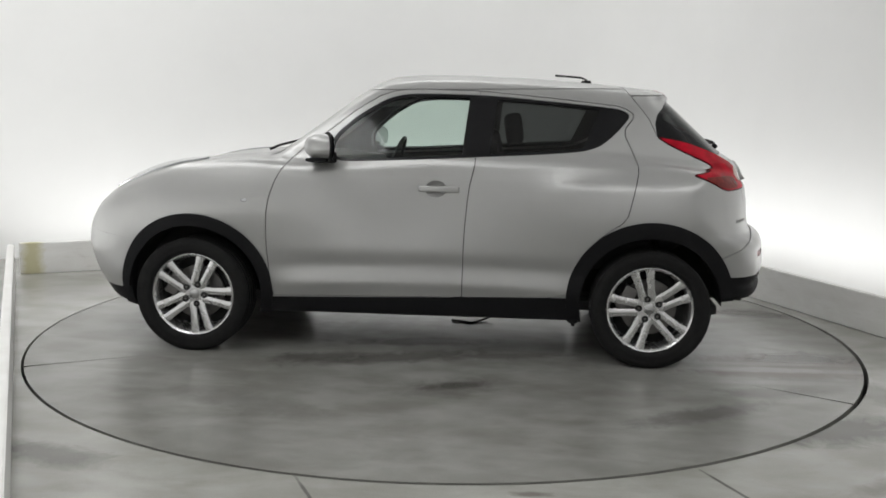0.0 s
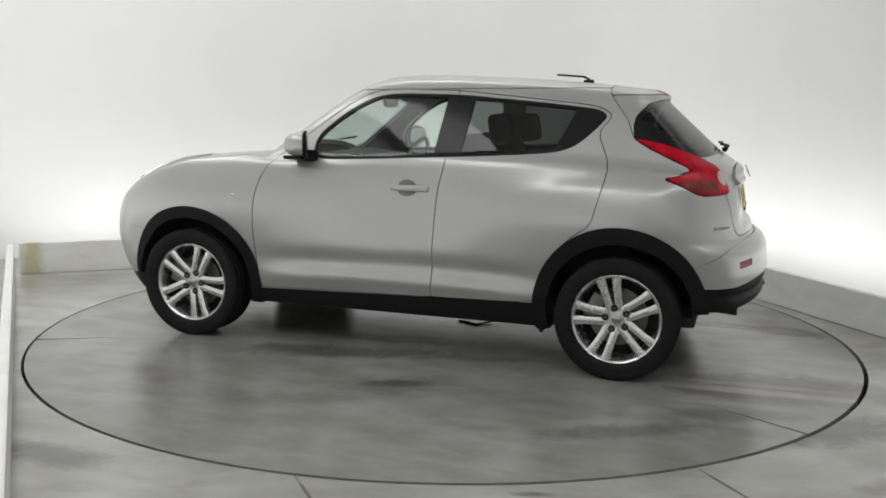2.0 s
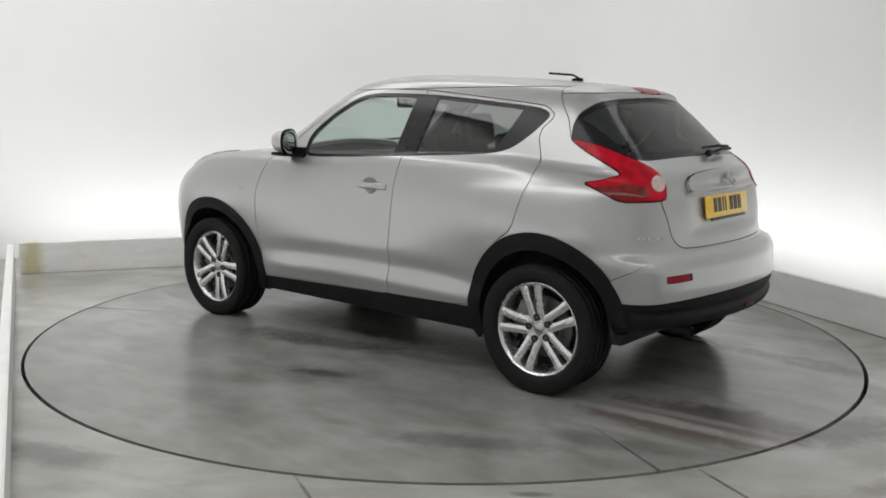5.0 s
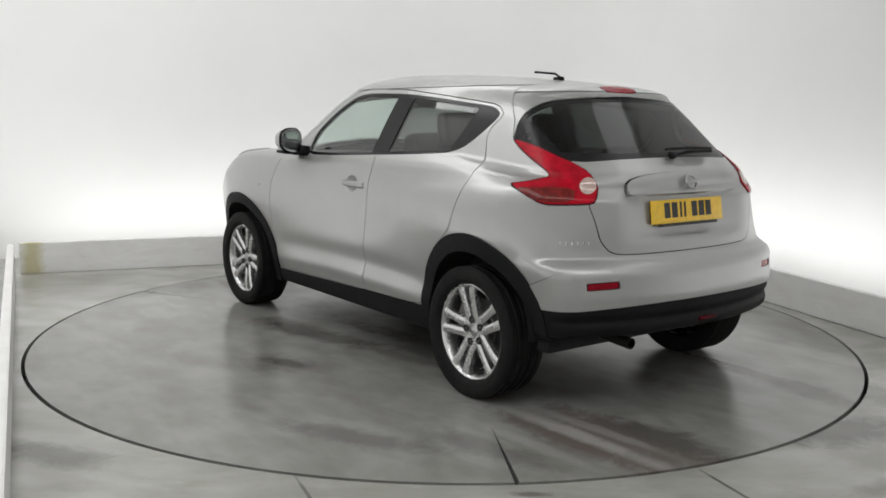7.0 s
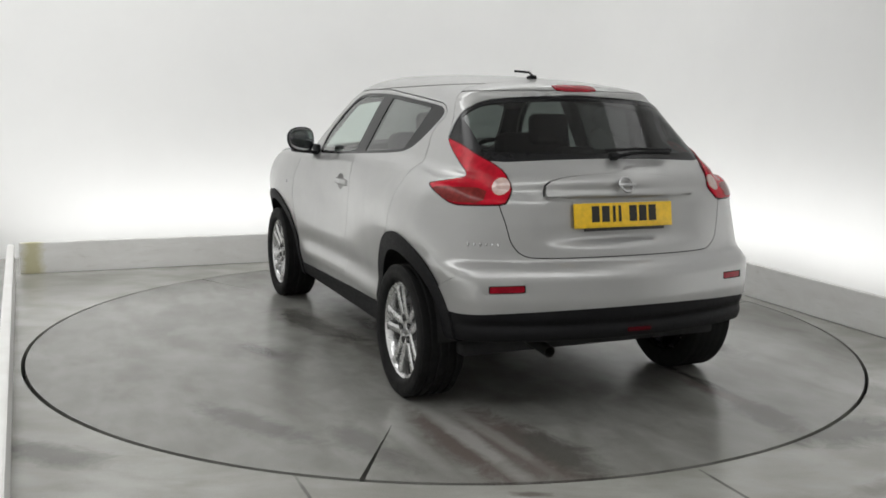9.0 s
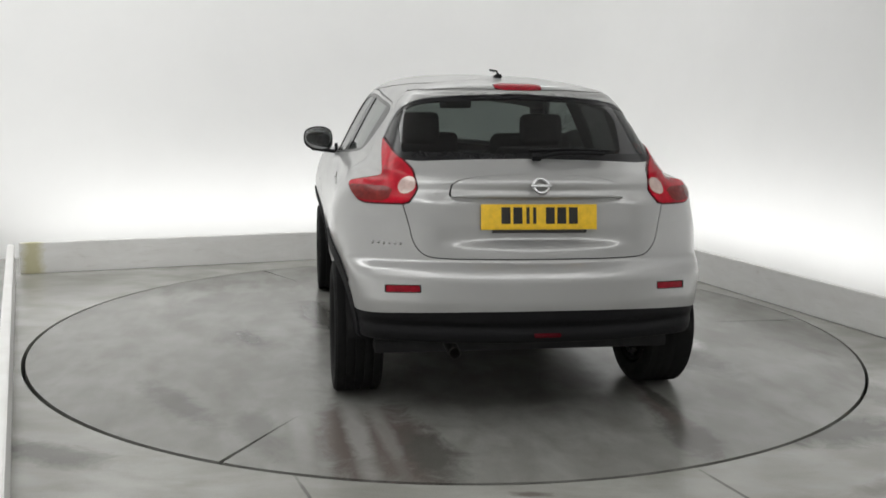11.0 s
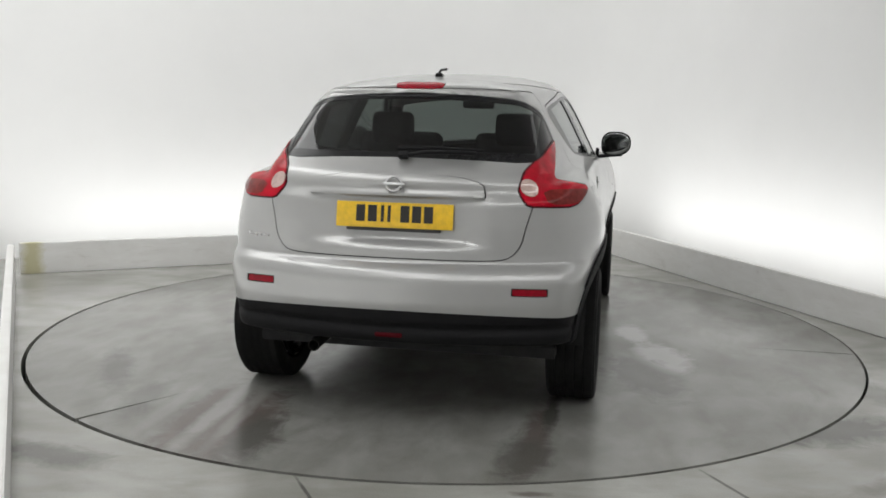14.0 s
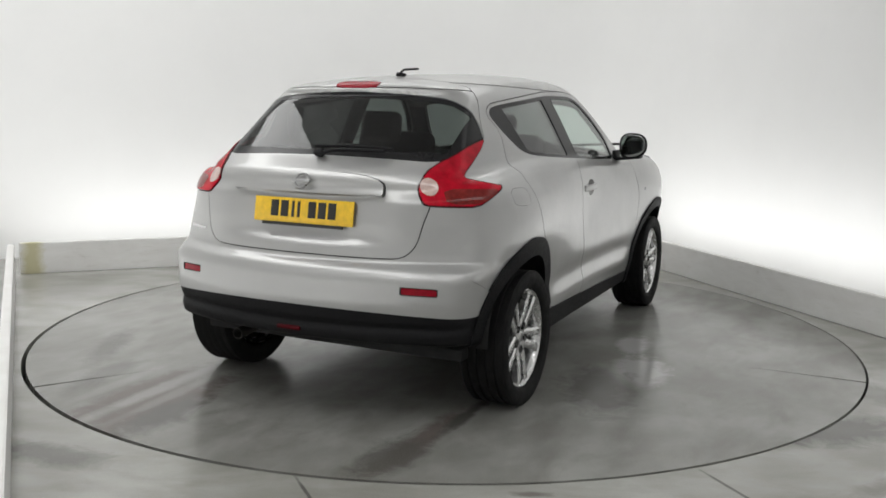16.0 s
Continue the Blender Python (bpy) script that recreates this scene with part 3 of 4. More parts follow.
def car_panels(car):
    shell = skin(0.0125)

    def take(phi, gap=0.0):
        """Cut a panel out of what is left of the skin, with a seam round it."""
        nonlocal shell
        x, y, z = shell[0].T
        got, _ = cut(shell, phi(x, np.abs(y), z, shell[0]) + gap)
        _, shell = cut(shell, phi(x, np.abs(y), z, shell[0]) - gap)
        return got

    def halves(piece):
        left, right = cut(piece, -piece[0][:, 1])
        return left, right

    def arch(at, r, high=.335):
        return lambda x, y, z, p: np.hypot(x - at, z - high) - r

    # open wheel housings, then the dark cladding round them
    for at in (1.265, -1.265):
        take(arch(at, .378))
    clads = [take(arch(at, r, h)) for at, r, h in ((1.265, .442, .338), (-1.265, .452, .346))]
    for piece in clads:
        for half in halves(piece):
            panel("arch_cladding", half, BLACK_TRIM, car, "matt black plastic wheel-arch cladding", .05, .010)
    # sills, lower bumpers, underside
    under = take(lambda x, y, z, p: z - soft(x, .08, (-2.0, .39), (-1.68, .38), (-1.45, .345), (-1.15, .255), (-.9, .235), (1.55, .24), (1.8, .265), (2.1, .31)))
    panel("underside", under, DARK, car, deep=0)
    sills = take(lambda x, y, z, p: np.maximum(z - (.336 - .03 * x), np.abs(x) - 1.2))
    for half in halves(sills):
        panel("sill", half, BLACK_TRIM, car, "black plastic sill panel", .03, .004)
    low_rear = take(lambda x, y, z, p: np.maximum(z - (.532 - .05 * y ** 2), x + 1.3), .001)
    panel("lower_rear_bumper", low_rear, BLACK_TRIM, car, "black plastic lower rear bumper", .03)
    low_front = take(lambda x, y, z, p: np.maximum(z - .33, 1.3 - x))
    panel("lower_front_bumper", low_front, BLACK_TRIM, car, "black plastic lower front bumper", .03)
    # tail lamps
    lamps = take(lambda x, y, z, p: np.maximum(within((x + y) / 1.4142, z, TAIL_LAMP, 1), x + 1.2), .0012)
    for half in halves(lamps):
        tail_lamp(half, car)
    # rear fog reflectors
    fogs = take(lambda x, y, z, p: np.maximum(within(y, z, [(.524, .604), (.672, .598), (.672, .631), (.524, .637)], 0), x + 1.2), .001)
    for half in halves(fogs):
        red, frame_ = cut(half, within(np.abs(half[0][:, 1]), half[0][:, 2], [(.529, .607), (.668, .601), (.668, .628), (.529, .634)], 0))
        surround = panel("reflector_frame", frame_, GLOSS_BLACK, car, "black reflector frame", .01, .004)
        panel("rear_reflector", red, DARK_RED, surround, "slim red rear reflector", .004, .002)
    # stop lamp and handle bar
    stop = take(lambda x, y, z, p: np.maximum(within(y, z, [(-.118, 1.466), (.112, 1.466), (.118, 1.499), (-.118, 1.499)], 1), x + 1.1), .0008)
    panel("stop_lamp", stop, DARK_RED, car, "red high stop lamp in the roof spoiler", .015, .003)
    # rear window and tailgate
    rear_glass = take(lambda x, y, z, p: np.maximum(within((x + y) / 1.4142, z, REAR_WINDOW, 1), x + 1.15), .001)
    x, y, z = rear_glass[0].T
    inner, border = cut(rear_glass, np.maximum(np.maximum(within((x + np.abs(y)) / 1.4142, z, REAR_WINDOW, 1) + .022, 1.185 - z), np.abs(y) - .575))
    hatch = take(lambda x, y, z, p: np.maximum(within(p[:, 1], z, TAILGATE, 2), x - spoiler_seam(z)), SEAM)
    spoiler, hatch = cut(hatch, np.maximum(1.452 - hatch[0][:, 2], hatch[0][:, 0] + 1.0))
    bar_line = [(-.392, 1.006), (-.375, 1.062), (-.27, 1.086), (0, 1.10), (.27, 1.086), (.375, 1.062), (.392, 1.006), (.38, 1.003), (0, 1.006), (-.38, 1.003)]
    garnish, _ = cut(hatch, within(hatch[0][:, 1], hatch[0][:, 2], bar_line, 1))
    _, hatch = cut(hatch, within(hatch[0][:, 1], hatch[0][:, 2], bar_line, 1) - .004)
    gate = panel("tailgate", hatch, PAINT, car)
    p, nrm, t = garnish
    p = p - np.outer(.020 * np.clip((1.10 - p[:, 2]) / .095, 0, 1), (1, 0, 0))
    nrm = nrm + np.array((0, 0, .05))
    garnish = (p, nrm, t)
    bar = panel("handle_bar", garnish, PAINT, gate, "", .030, .0055)
    bm = bmesh.new()
    lathe(bm, [(.026, .0), (.029, .006), (.036, .006), (.040, .0)], 32, pose(-1.850, 0, 1.054, 0, 24, 0) @ pose(0, 0, 0, 0, 0, 90))
    box(bm, pose(-1.853, 0, 1.054, 0, 24, 0), .010, .094, .013, .002)
    part("emblem", bm, DULL_CHROME, bar, "round chrome emblem")
    pane = panel("rear_window", inner, REAR_GLASS, gate, "dark tinted rear window", 0, -.004)
    pane.visible_shadow = False
    panel("window_border", border, GLOSS_BLACK, gate, "black glass border", .006, -.003)
    top = take(lambda x, y, z, p: np.maximum(x - spoiler_seam(z), 1.30 - z), SEAM)
    panel("roof_spoiler", top, PAINT, car)
    panel("spoiler_lip", spoiler, PAINT, gate, deep=.02)
    bumper = take(lambda x, y, z, p: np.maximum(z - soft(x, .02, (-1.60, .585), (-1.66, .618), (-1.743, .657), (-1.79, .695), (-1.86, .72), (-1.95, .722)), x + 1.58), .0012)
    panel("rear_bumper", bumper, PAINT, car, "", .02, .006)
    # side windows and doors
    windows = take(lambda x, y, z, p: np.maximum(within(x, z, SIDE_WINDOWS, 2), .3 - y), .0005)
    for half in halves(windows):
        side_windows(half, car)
    for name, line in (("front_door", FRONT_DOOR), ("rear_door", REAR_DOOR)):
        doors = take(lambda x, y, z, p: np.maximum(within(x, z, line, 1), .3 - y), SEAM)
        for half in halves(doors):
            if name == "front_door":
                _, half = cut(half, np.hypot((half[0][:, 0] + .092) / 1.25, half[0][:, 2] - .940) - .046)
            door = panel(name, half, PAINT, car)
            if name == "front_door":
                door_handle(door, 1 if half[0][:, 1].mean() > 0 else -1)
    flap = take(lambda x, y, z, p: np.maximum(within(x, z, [(-1.43, 1.03), (-1.235, 1.025), (-1.255, .945), (-1.44, .955)], 2), p[:, 1] + .3), .0008)
    panel("fuel_flap", flap, PAINT, car)
    # windscreen, bonnet, headlamps, front bumper
    screen_piece = take(lambda x, y, z, p: np.maximum(np.maximum(y - (cabin_half(x, z) - .075), .42 - x), np.maximum(1.165 - z - .06 * (y / .6) ** 2, z - 1.47)), .001)
    pane = panel("windscreen", screen_piece, SIDE_GLASS, car, "clear green-tinted windscreen", 0, -.003)
    pane.visible_shadow = False
    lights = take(lambda x, y, z, p: np.maximum(within(x, y, [(1.20, .69), (1.25, .78), (1.40, .80), (1.66, .73), (1.80, .60), (1.72, .53), (1.40, .61), (1.22, .65)], 2), .75 - z), .001)
    for half in halves(lights):
        panel("headlamp", half, LAMP_GLASS, car, "clear long lamp on top of the wing", .03, .008)
    bonnet = take(lambda x, y, z, p: np.maximum(within(x, p[:, 1], [(.80, -.60), (1.3, -.58), (1.75, -.45), (1.95, -.2), (1.95, .2), (1.75, .45), (1.3, .58), (.80, .60)], 2), .75 - z), SEAM)
    panel("bonnet", bonnet, PAINT, car)
    nose = take(lambda x, y, z, p: np.maximum(z - (.62 + .1 * (x - 1.6)), 1.62 - x), .0006)
    panel("front_bumper", nose, PAINT, car)
    roof = take(lambda x, y, z, p: np.maximum(1.478 - z - .02 * x, y - .56), SEAM)
    panel("roof", roof, PAINT, car)
    panel("body", shell, PAINT, car, "silver metallic body sides and pillars")
    # dark lining behind the seams, open at the windows and wheels
    lining = skin(0.04)
    x, y, z = lining[0].T
    windowless = np.minimum.reduce([within(x, z, SIDE_WINDOWS, 1) + np.where(np.abs(y) < .3, 9, 0), within((x + np.abs(y)) / 1.4142, z, REAR_WINDOW, 1) + np.where(x > -1.15, 9, 0),
                                    np.maximum(np.maximum(np.abs(y) - (cabin_half(x, z) - .075), .42 - x), np.maximum(1.165 - z - .06 * (y / .6) ** 2, z - 1.47)),
                                    np.hypot(x - 1.265, z - .335) - .385, np.hypot(x + 1.265, z - .335) - .385])
    _, lining = cut(lining, windowless - .012)
    roof_lining, lining = cut(lining, 1.40 - lining[0][:, 2])
    panel("lining", lining, LINING, car, deep=0, lift=-.028)
    panel("headlining", roof_lining, HEADLINER, car, "light grey fabric headlining", 0, -.030)


def tail_lamp(piece, car):
    x, y, z = piece[0].T
    u = (x + np.abs(y)) / 1.4142
    round_, rest = cut(piece, np.hypot(u + .820, z - 1.043) - .036)
    x, y, z = rest[0].T
    u = (x + np.abs(y)) / 1.4142
    amber, rest = cut(rest, within(u, z, [(-.56, 1.035), (-.50, 1.03), (-.60, .975), (-.76, .975), (-.765, 1.035)], 1))
    x, y, z = rest[0].T
    rest, edge = cut(rest, within((x + np.abs(y)) / 1.4142, z, TAIL_LAMP, 1) + .0065)
    lamp = panel("tail_lamp", rest, RED_LENS, car, "red boomerang tail lamp", .03, .006)
    panel("lamp_gasket", edge, LAMP_EDGE, lamp, "dark red lens edge", .02, .003)
    panel("reversing_lens", round_, CLEAR_LENS, lamp, "pale round reversing lens", .01, .009)
    panel("indicator_lens", amber, AMBER_LENS, lamp, "orange-red indicator lens", .01, .0065)


def side_windows(piece, car):
    x, y, z = piece[0].T
    inset = within(x, z, SIDE_WINDOWS, 2) + .016
    front, rest = cut(piece, np.maximum(inset, -.225 - .10 * (z - 1.12) - x))
    x, y, z = rest[0].T
    inset = within(x, z, SIDE_WINDOWS, 2) + .016
    back, rest = cut(rest, np.maximum(np.maximum(inset, x + .375 + .12 * (z - 1.12)), -.985 + .45 * (1.40 - z) - x))
    panel("window_trim", rest, GLOSS_BLACK, car, "black window surround and pillars", .02, -.002)
    for name, pane, stuff in (("front_side_window", front, SIDE_GLASS), ("rear_side_window", back, DARK_GLASS)):
        ob = panel(name, pane, stuff, car, "", 0, -.006)
        ob.visible_shadow = False


def door_handle(door, side):
    bm = bmesh.new()
    box(bm, pose(-.108, side * .810, .940, 0, 0, 0), .225, .022, .038, .010, 3)
    for v in bm.verts:
        k = (v.co.x + .108) / .118
        v.co.y -= side * .016 * k * k
        v.co.z = .940 + (v.co.z - .940) * (1 - .25 * max(0, k) ** 2)
    handle = part("handle", bm, PAINT, door)
    bm = bmesh.new()
    lathe(bm, [(.0005, -.017), (.02, -.016), (.036, -.011), (.047, .001)], 32, pose(-.092, side * .798, .940) @ Matrix.Diagonal((1.25, side, 1, 1)))
    part("handle_cup", bm, PAINT, handle)


def wheel(car, x, side, spin):
    """An alloy wheel with five twin spokes, built with its face outwards along y."""
    root = Matrix.Translation((x, side * .753, .3185)) @ Matrix.Diagonal((1, side, 1, 1))
    larger = Matrix.Diagonal((1.045, 1, 1.045, 1))

    def out(bm, size=larger):
        bmesh.ops.transform(bm, matrix=root @ size, verts=bm.verts)
        if side < 0:
            bmesh.ops.reverse_faces(bm, faces=bm.faces)
        return bm

    bm = bmesh.new()
    lathe(bm, [(.185, -.09), (.20, .05), (.205, .082), (.213, .094), (.219, .098), (.224, .096), (.224, .085), (.21, .06), (.205, -.09)], 64)
    bmesh.ops.recalc_face_normals(bm, faces=bm.faces)
    wheel_ob = part("wheel", out(bm), ALLOY, car, "silver twin-spoke alloy wheel")
    bm = bmesh.new()
    lathe(bm, [(.0, .071), (.05, .073), (.064, .070), (.070, .060), (.072, .035)], 40)
    bmesh.ops.recalc_face_normals(bm, faces=bm.faces)
    part("hub", out(bm), ALLOY, wheel_ob)
    for k in range(5):
        for lean in (-1, 1):
            bm = bmesh.new()
            turn = pose(0, 0, 0, 0, k * 72 + spin, 0)
            rows = []
            for r, off, half, face in ((.040, .022, .021, .075), (.10, .0270, .0185, .083), (.16, .0335, .0192, .089), (.197, .0395, .0220, .092), (.214, .044, .029, .092)):
                c = lean * off
                rows.append([bm.verts.new(turn @ Vector(q)) for q in ((r, face - .034, c - half), (r, face - .005, c - half), (r, face, c - half * .6), (r, face, c + half * .6), (r, face - .005, c + half), (r, face - .034, c + half))])
            for p, q in zip(rows, rows[1:]):
                for i in range(6):
                    bm.faces.new((p[i], q[i], q[(i + 1) % 6], p[(i + 1) % 6]))
            bm.faces.new(rows[0])
            bm.faces.new(rows[-1][::-1])
            bmesh.ops.recalc_face_normals(bm, faces=bm.faces)
            part("spoke", out(bm), ALLOY, wheel_ob)
    bm = bmesh.new()
    prof = [(.226, -.095), (.240, -.103), (.275, -.108), (.300, -.104), (.314, -.092)]
    for k in range(5):
        a = -.092 + k * .0425
        prof += [(.318, a + .004), (.319, a + .030), (.311, a + .033), (.311, a + .038)]
    prof += [(.314, .112), (.305, .117), (.290, .121), (.272, .120), (.266, .1185), (.262, .1195), (.250, .114), (.239, .108), (.232, .092)]
    lathe(bm, prof, 96)
    bmesh.ops.recalc_face_normals(bm, faces=bm.faces)
    part("tyre", out(bm, Matrix.Identity(4)), RUBBER, wheel_ob, "black road tyre")
    bm = bmesh.new()
    lathe(bm, [(.0, .016), (.08, .018), (.085, .012), (.145, .012), (.145, -.01), (.0, -.01)], 48)
    part("brake_disc", out(bm), STEEL, wheel_ob, "worn steel brake disc")
    bm = bmesh.new()
    box(bm, pose(.115, .02, .05, 0, -25, 0), .07, .06, .13, .01)
    part("brake_caliper", out(bm), STEEL, wheel_ob)
    bm = bmesh.new()
    lathe(bm, [(.0, .078), (.022, .0775), (.027, .073), (.028, .06)], 28)
    part("centre_cap", out(bm), DULL_CHROME, wheel_ob)
    for k in range(5):
        a = radians(-k * 72 - spin)
        bm = bmesh.new()
        # raised black cup: the shade of a nut hole is put into its colour
        lathe(bm, [(.0085, .0760), (.0150, .0805), (.0165, .0805), (.0172, .070)], 20, pose(.055 * math.cos(a), 0, .055 * math.sin(a)))
        lathe(bm, [(.0, .0765), (.009, .0765)], 20, pose(.055 * math.cos(a), 0, .055 * math.sin(a)))
        recess = part("nut_hole_shade", out(bm), DARK, wheel_ob, "black nut cup with the hole's shade in its colour")
        bm = bmesh.new()
        lathe(bm, [(.0, .0785), (.0055, .0785), (.007, .0775), (.007, .07)], 6, pose(.055 * math.cos(a), 0, .055 * math.sin(a)))
        part("wheel_nut", out(bm), STEEL, recess)
    bm = bmesh.new()
    lathe(bm, [(.195, -.10), (.195, -.02), (.0, -.03)], 40)
    part("hub_back", out(bm), DARK, wheel_ob)
    return wheel_ob


def wheel_house(car, x, side):
    bm = bmesh.new()
    m = Matrix.Translation((x, side * .80, .338)) @ Matrix.Diagonal((1, side, 1, 1))
    lathe(bm, [(.38, .02), (.385, -.28), (.0, -.285)], 40, m, .02, math.pi - .02)
    part("wheel_house", bm, DARK, car)


def mirror(car, side):
    def dome(x0, sx, sy, sz, flat=-9.0):
        bm = bmesh.new()
        bmesh.ops.create_uvsphere(bm, u_segments=36, v_segments=24, radius=1)
        for v in bm.verts:
            x, y, z = v.co
            k = 1 / max(.001, (abs(x) ** 2.2 + abs(y) ** 2.6 + abs(z) ** 2.6) ** (1 / 2.45))
            x, y, z = max(x * k, flat), y * k, z * k
            v.co = (x0 + sx * x - .035 * y, side * (.888 + sy * y), 1.162 + sz * z * (1 - .10 * y) + .006 * y)
        if side < 0:
            bmesh.ops.reverse_faces(bm, faces=bm.faces)
        return bm

    shell = part("door_mirror", dome(.515, .095, .086, .067, -.35), PAINT, car, "silver door mirror housing")
    part("mirror_rim", dome(.480, .014, .096, .079), BLACK_TRIM, shell)
    part("mirror_glass", dome(.467, .006, .085, .068), MIRROR, shell, "dark mirror glass")
    bm = bmesh.new()
    box(bm, pose(.535, side * .845, 1.084, side * 6, 0, side * -4), .12, .17, .020, .009, 3)
    box(bm, pose(.535, side * .768, 1.100, 0, 0, side * -3), .15, .022, .06, .008, 2)
    part("mirror_foot", bm, BLACK_TRIM, shell)


def number_plate(car):
    lean = pose(-1.837, 0, .918, 0, 9, 0)
    bm = bmesh.new()
    box(bm, lean, .008, .52, .111, .003)
    plate = part("number_plate", bm, PLATE_YELLOW, car, "yellow rear number plate with dark characters as bars")
    for y, w in ((.150, .040), (.097, .040), (.052, .014), (.022, .014), (-.048, .040), (-.100, .040), (-.152, .040)):
        bm = bmesh.new()
        box(bm, lean @ pose(-.0045, y, .006), .003, w, .072, .0008, 1)
        part("character_bar", bm, INK, plate)
    bm = bmesh.new()
    box(bm, lean @ pose(-.004, 0, -.0625), .012, .42, .014, .002)
    part("plate_strip", bm, INK, plate)


def interior(car):
    for y in (.34, -.34):
        bm = bmesh.new()
        box(bm, pose(-.10, y, .62, 0, 4, 0), .50, .50, .16, .05, 3)
        box(bm, pose(-.40, y, .93, 0, 14, 0), .13, .48, .62, .05, 3)
        seat = part("front_seat", bm, CLOTH, car, "dark cloth front seat")
        bm = bmesh.new()
        box(bm, pose(-.50, y * 1.05, 1.262, 0, 10, 0), .10, .24, .18, .045, 3)
        rod(bm, [(-.475, y - .06, 1.18), (-.487, y - .06, 1.26)], .007)
        rod(bm, [(-.475, y + .06, 1.18), (-.487, y + .06, 1.26)], .007)
        part("headrest", bm, CLOTH, seat)
    bm = bmesh.new()
    box(bm, pose(-1.05, 0, .58), .5, 1.25, .18, .05, 3)
    box(bm, pose(-1.32, 0, .86, 0, 18, 0), .14, 1.22, .52, .05, 3)
    bench = part("rear_bench", bm, CLOTH, car, "dark cloth rear bench")
    for y in (.38, 0, -.38):
        bm = bmesh.new()
        box(bm, pose(-1.40, y, 1.125 if y else 1.15, 0, 15, 0), .08, .22 if y else .20, .10, .03, 3)
        part("rear_headrest", bm, CLOTH, bench)
    bm = bmesh.new()
    box(bm, pose(.60, 0, .93, 0, -6, 0), .42, 1.40, .28, .07, 3)
    dash = part("dashboard", bm, LINING, car)
    bm = bmesh.new()
    lathe(bm, [(.185 + .014 * math.cos(a), .014 * math.sin(a)) for a in np.linspace(0, 6.2832, 11)], 36, pose(.30, -.36, 1.0) @ pose(0, 0, 0, 0, 0, 90) @ pose(0, 0, 0, -22, 0, 0))
    box(bm, pose(.31, -.36, 1.0, 0, -22, 0), .03, .34, .04, .01)
    part("steering_wheel", bm, BLACK_TRIM, dash)
    bm = bmesh.new()
    box(bm, pose(.33, 0, 1.41, 0, 10, 0), .03, .21, .075, .015, 2)
    part("cabin_mirror", bm, GLOSS_BLACK, car)
    bm = bmesh.new()
    box(bm, pose(-.3, 0, .30), 2.7, 1.40, .06, .02)
    part("floor_pan", bm, LINING, car)
    bm = bmesh.new()
    box(bm, pose(-1.50, 0, .56), .50, 1.02, .34, .04)
    part("boot_trim", bm, LINING, car)


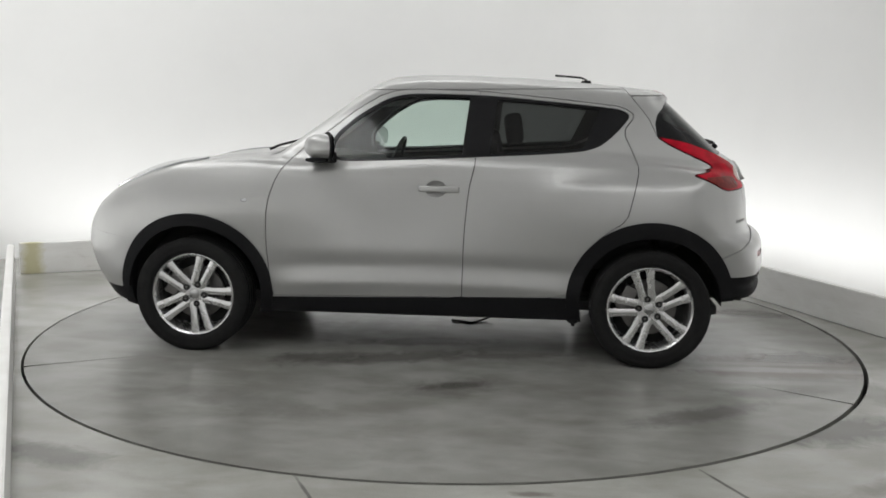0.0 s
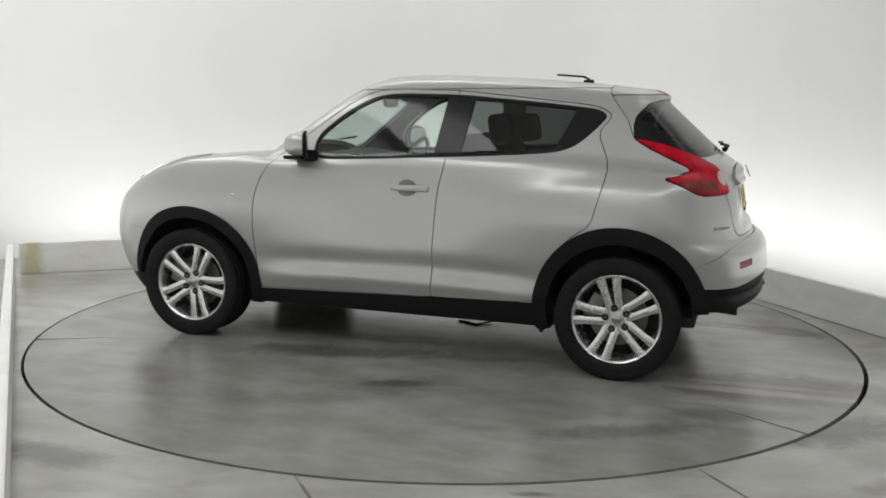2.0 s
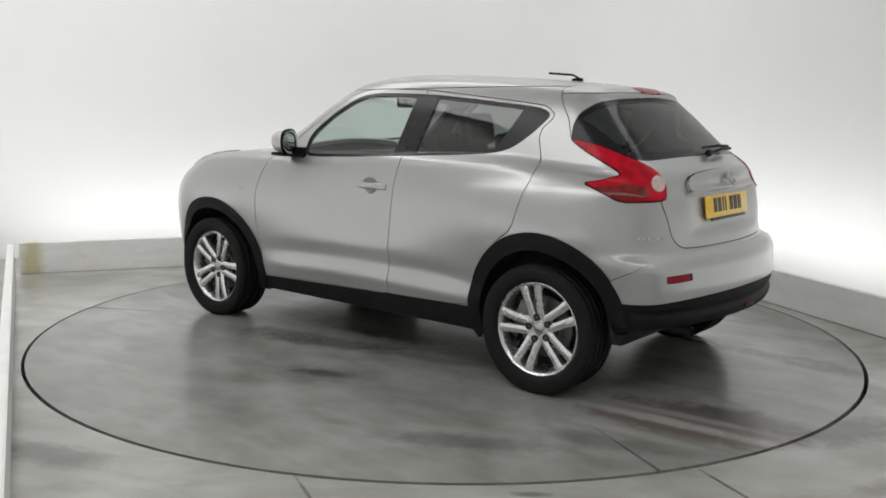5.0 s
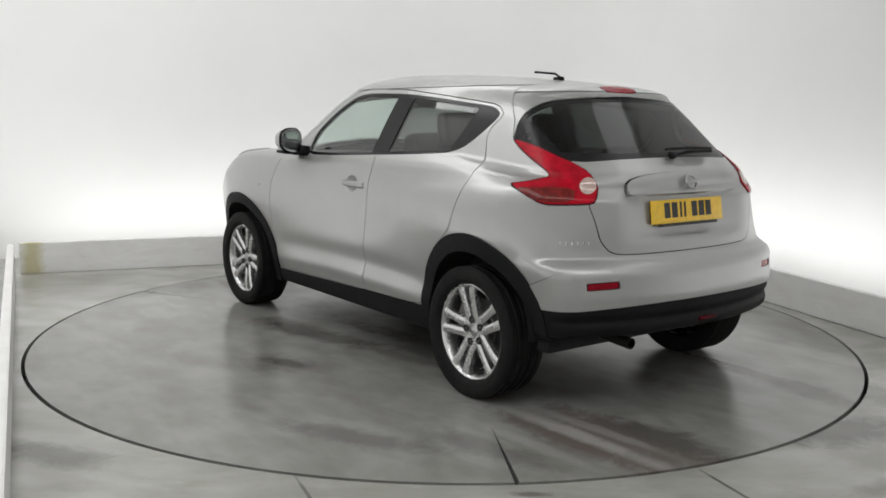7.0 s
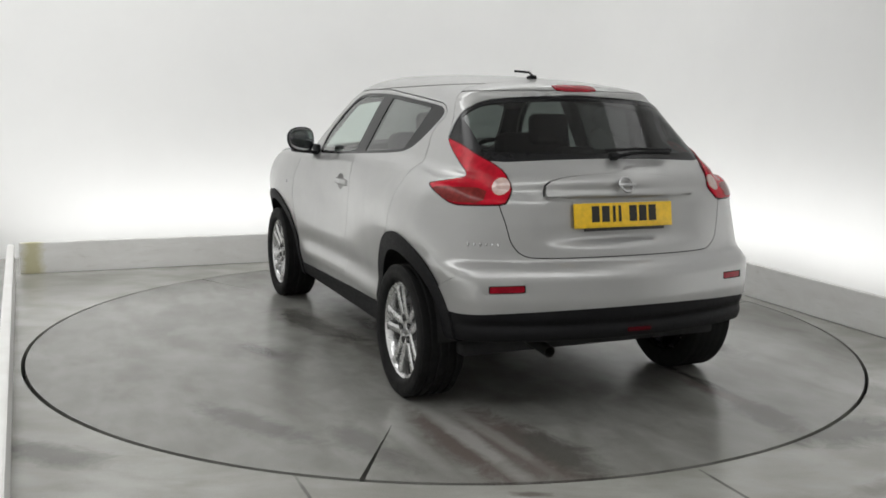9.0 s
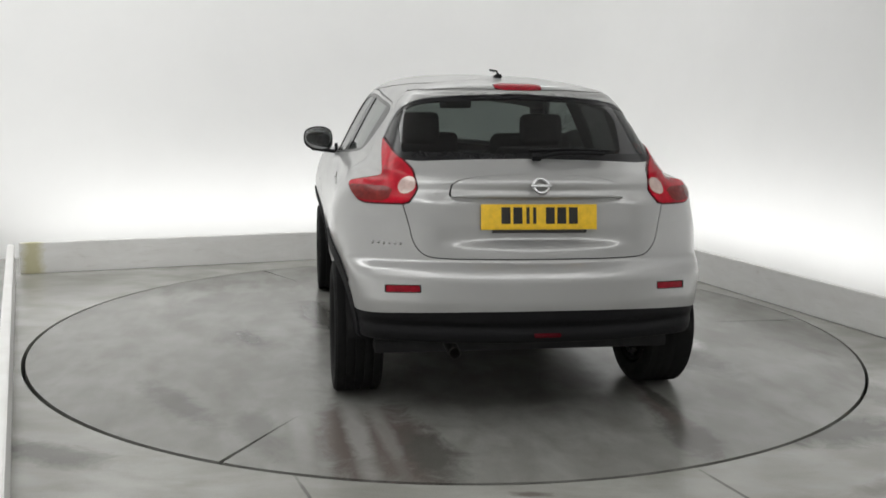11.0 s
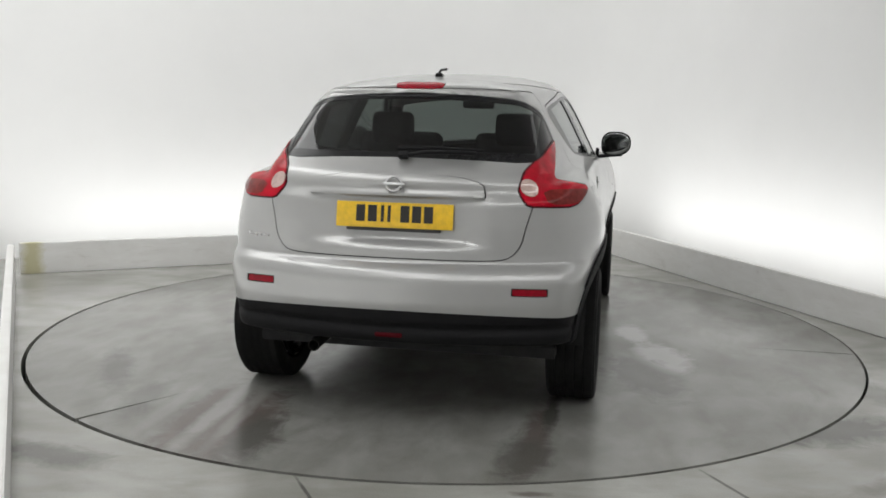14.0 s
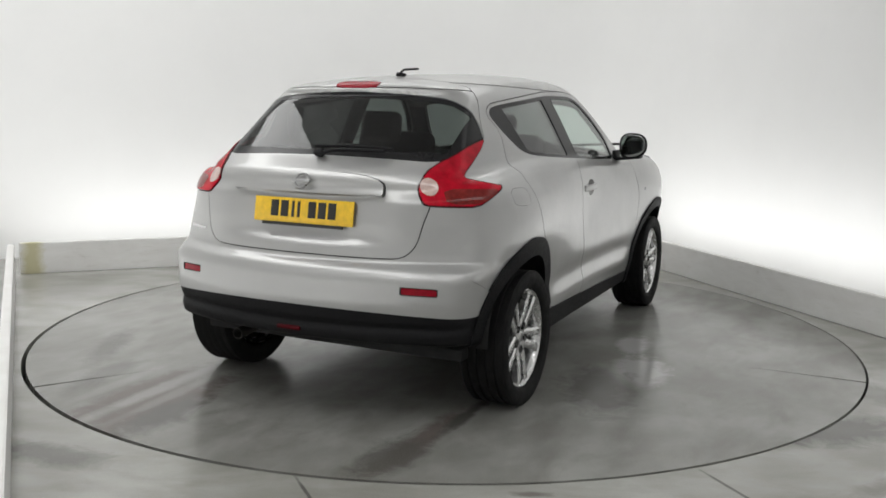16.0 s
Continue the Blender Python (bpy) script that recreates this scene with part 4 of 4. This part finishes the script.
def small_things(car):
    # aerial
    bm = bmesh.new()
    box(bm, pose(-.93, 0, 1.541, 0, 4, 0), .06, .035, .028, .010, 3)
    rod(bm, [(-.935, 0, 1.555), (-.90, 0, 1.572), (-.74, 0, 1.583)], .006, 8)
    part("aerial", bm, BLACK_TRIM, car, "short black roof aerial")
    # washer nozzle beside the stop lamp
    bm = bmesh.new()
    bmesh.ops.create_uvsphere(bm, u_segments=12, v_segments=8, radius=.010, matrix=pose(-1.335, -.142, 1.476))
    part("washer_nozzle", bm, BLACK_TRIM, car)
    # trim badge beside the tailgate, letters too small to read
    for k in range(6):
        bm = bmesh.new()
        y = .715 - k * .023
        box(bm, pose(-1.885 + .27 * y * y + .30 * y ** 6 * .8 - .006, y, .797, 0, 0, 17), .004, .012, .018 if k in (0, 2) else .012, .001)
        part("badge_bar", bm, ALLOY, car, "small chrome badge letter as a bar")
    # rear wiper
    bm = bmesh.new()
    rod(bm, [(-1.725, -.03, 1.172), (-1.735, -.10, 1.187), (-1.715, -.20, 1.19), (-1.70, -.33, 1.187)], .009)
    rod(bm, [(-1.70, .02, 1.20), (-1.70, -.15, 1.205), (-1.675, -.36, 1.198)], .007)
    box(bm, pose(-1.722, -.01, 1.172, 0, -45, 0), .03, .045, .03, .009, 2)
    part("rear_wiper", bm, BLACK_TRIM, car, "black rear wiper")
    # exhaust
    bm = bmesh.new()
    lathe(bm, [(.027, -.1), (.027, .1), (.024, .1), (.023, -.05), (0, -.05)], 24, pose(-1.75, .365, .325, 0, -4, 0) @ pose(0, 0, 0, 0, 0, 90))
    part("exhaust", bm, DULL_STEEL, car, "steel exhaust tailpipe")
    bm = bmesh.new()
    box(bm, pose(-1.55, -.05, .36), .22, .60, .12, .05, 4)
    part("silencer", bm, DARK, car, "dark silencer box")
    bm = bmesh.new()
    rod(bm, [(-1.265, .6, .31), (-1.20, .35, .34), (-1.20, -.35, .34), (-1.265, -.6, .31)], .045, 10)
    part("rear_axle", bm, DARK, car)
    bm = bmesh.new()
    box(bm, pose(-1.970, -.015, .424, 0, -8, 0), .03, .120, .018, .006, 2)
    part("rear_fog_lamp", bm, LAMP_EDGE, car, "small red fog lamp in the lower bumper")
    # front wipers
    for y in (.2, -.35):
        bm = bmesh.new()
        rod(bm, [(.96, y + .1, 1.115), (.93, y, 1.135), (.88, y - .35, 1.155)], .008)
        part("front_wiper", bm, BLACK_TRIM, car)
    # jacking brackets under the sills
    for side in (1, -1):
        bm = bmesh.new()
        box(bm, pose(-.86, side * .765, .238), .05, .03, .05, .008, 2)
        box(bm, pose(-.86, side * .765, .212), .022, .022, .03, .006, 2)
        part("jacking_bracket", bm, BLACK_TRIM, car)
    # side repeaters
    for side in (1, -1):
        bm = bmesh.new()
        bmesh.ops.create_uvsphere(bm, u_segments=16, v_segments=8, radius=1, matrix=pose(.965, side * .862, .858) @ Matrix.Diagonal((.028, .008, .016, 1)))
        part("side_repeater", bm, LAMP_GLASS, car, "small oval side indicator")


def build_car():
    car = tagged(new("car"), "silver metallic compact crossover car parked on the turntable", "car")
    car_panels(car)
    for x in (1.265, -1.265):
        for side in (1, -1):
            wheel(car, x, side, {(1, 1): 31, (-1, 1): -77, (1, -1): -78, (-1, -1): -58}[(1 if x > 0 else -1, side)])
            wheel_house(car, x, side)
    for side in (1, -1):
        mirror(car, side)
    number_plate(car)
    interior(car)
    small_things(car)
    return car


CAR = build_car()


def loose_cable():
    """A bent end of black cable that lies on the deck under the car."""
    bm = bmesh.new()
    rod(bm, [(-.03, -.20, .007), (-.09, -.185, .006), (-.16, -.15, .006), (-.19, -.18, .006), (-.25, -.25, .012), (-.29, -.26, .03)], .006, 8)
    ob = tagged(new("cable"), "short bent end of black cable lying on the turntable", "cable")
    part("sheath", bm, RUBBER, ob)
    bm = bmesh.new()
    rod(bm, [(-.29, -.26, .03), (-.305, -.263, .037)], .003, 6)
    part("core", bm, STEEL, ob, "bare metal wire end")
    return ob


CABLE = loose_cable()


# ---- what moves: the disc turns, and the car with it ----
def turn_at(t):
    return 175.32 - 6.83 * t - 0.0049 * t * t


def motions():
    steps = [0.5 * k for k in range(33)]
    walk(TABLE, [(t, pose(0, 0, 0, 0, 0, turn_at(t))) for t in steps])
    walk(CABLE, [(t, pose(0, 0, 0, 0, 0, turn_at(t))) for t in steps])
    walk(CAR, [(t, pose(0, 0, 0, 0, 0, turn_at(t)) @ pose(0.098, -0.115, 0)) for t in steps])


motions()
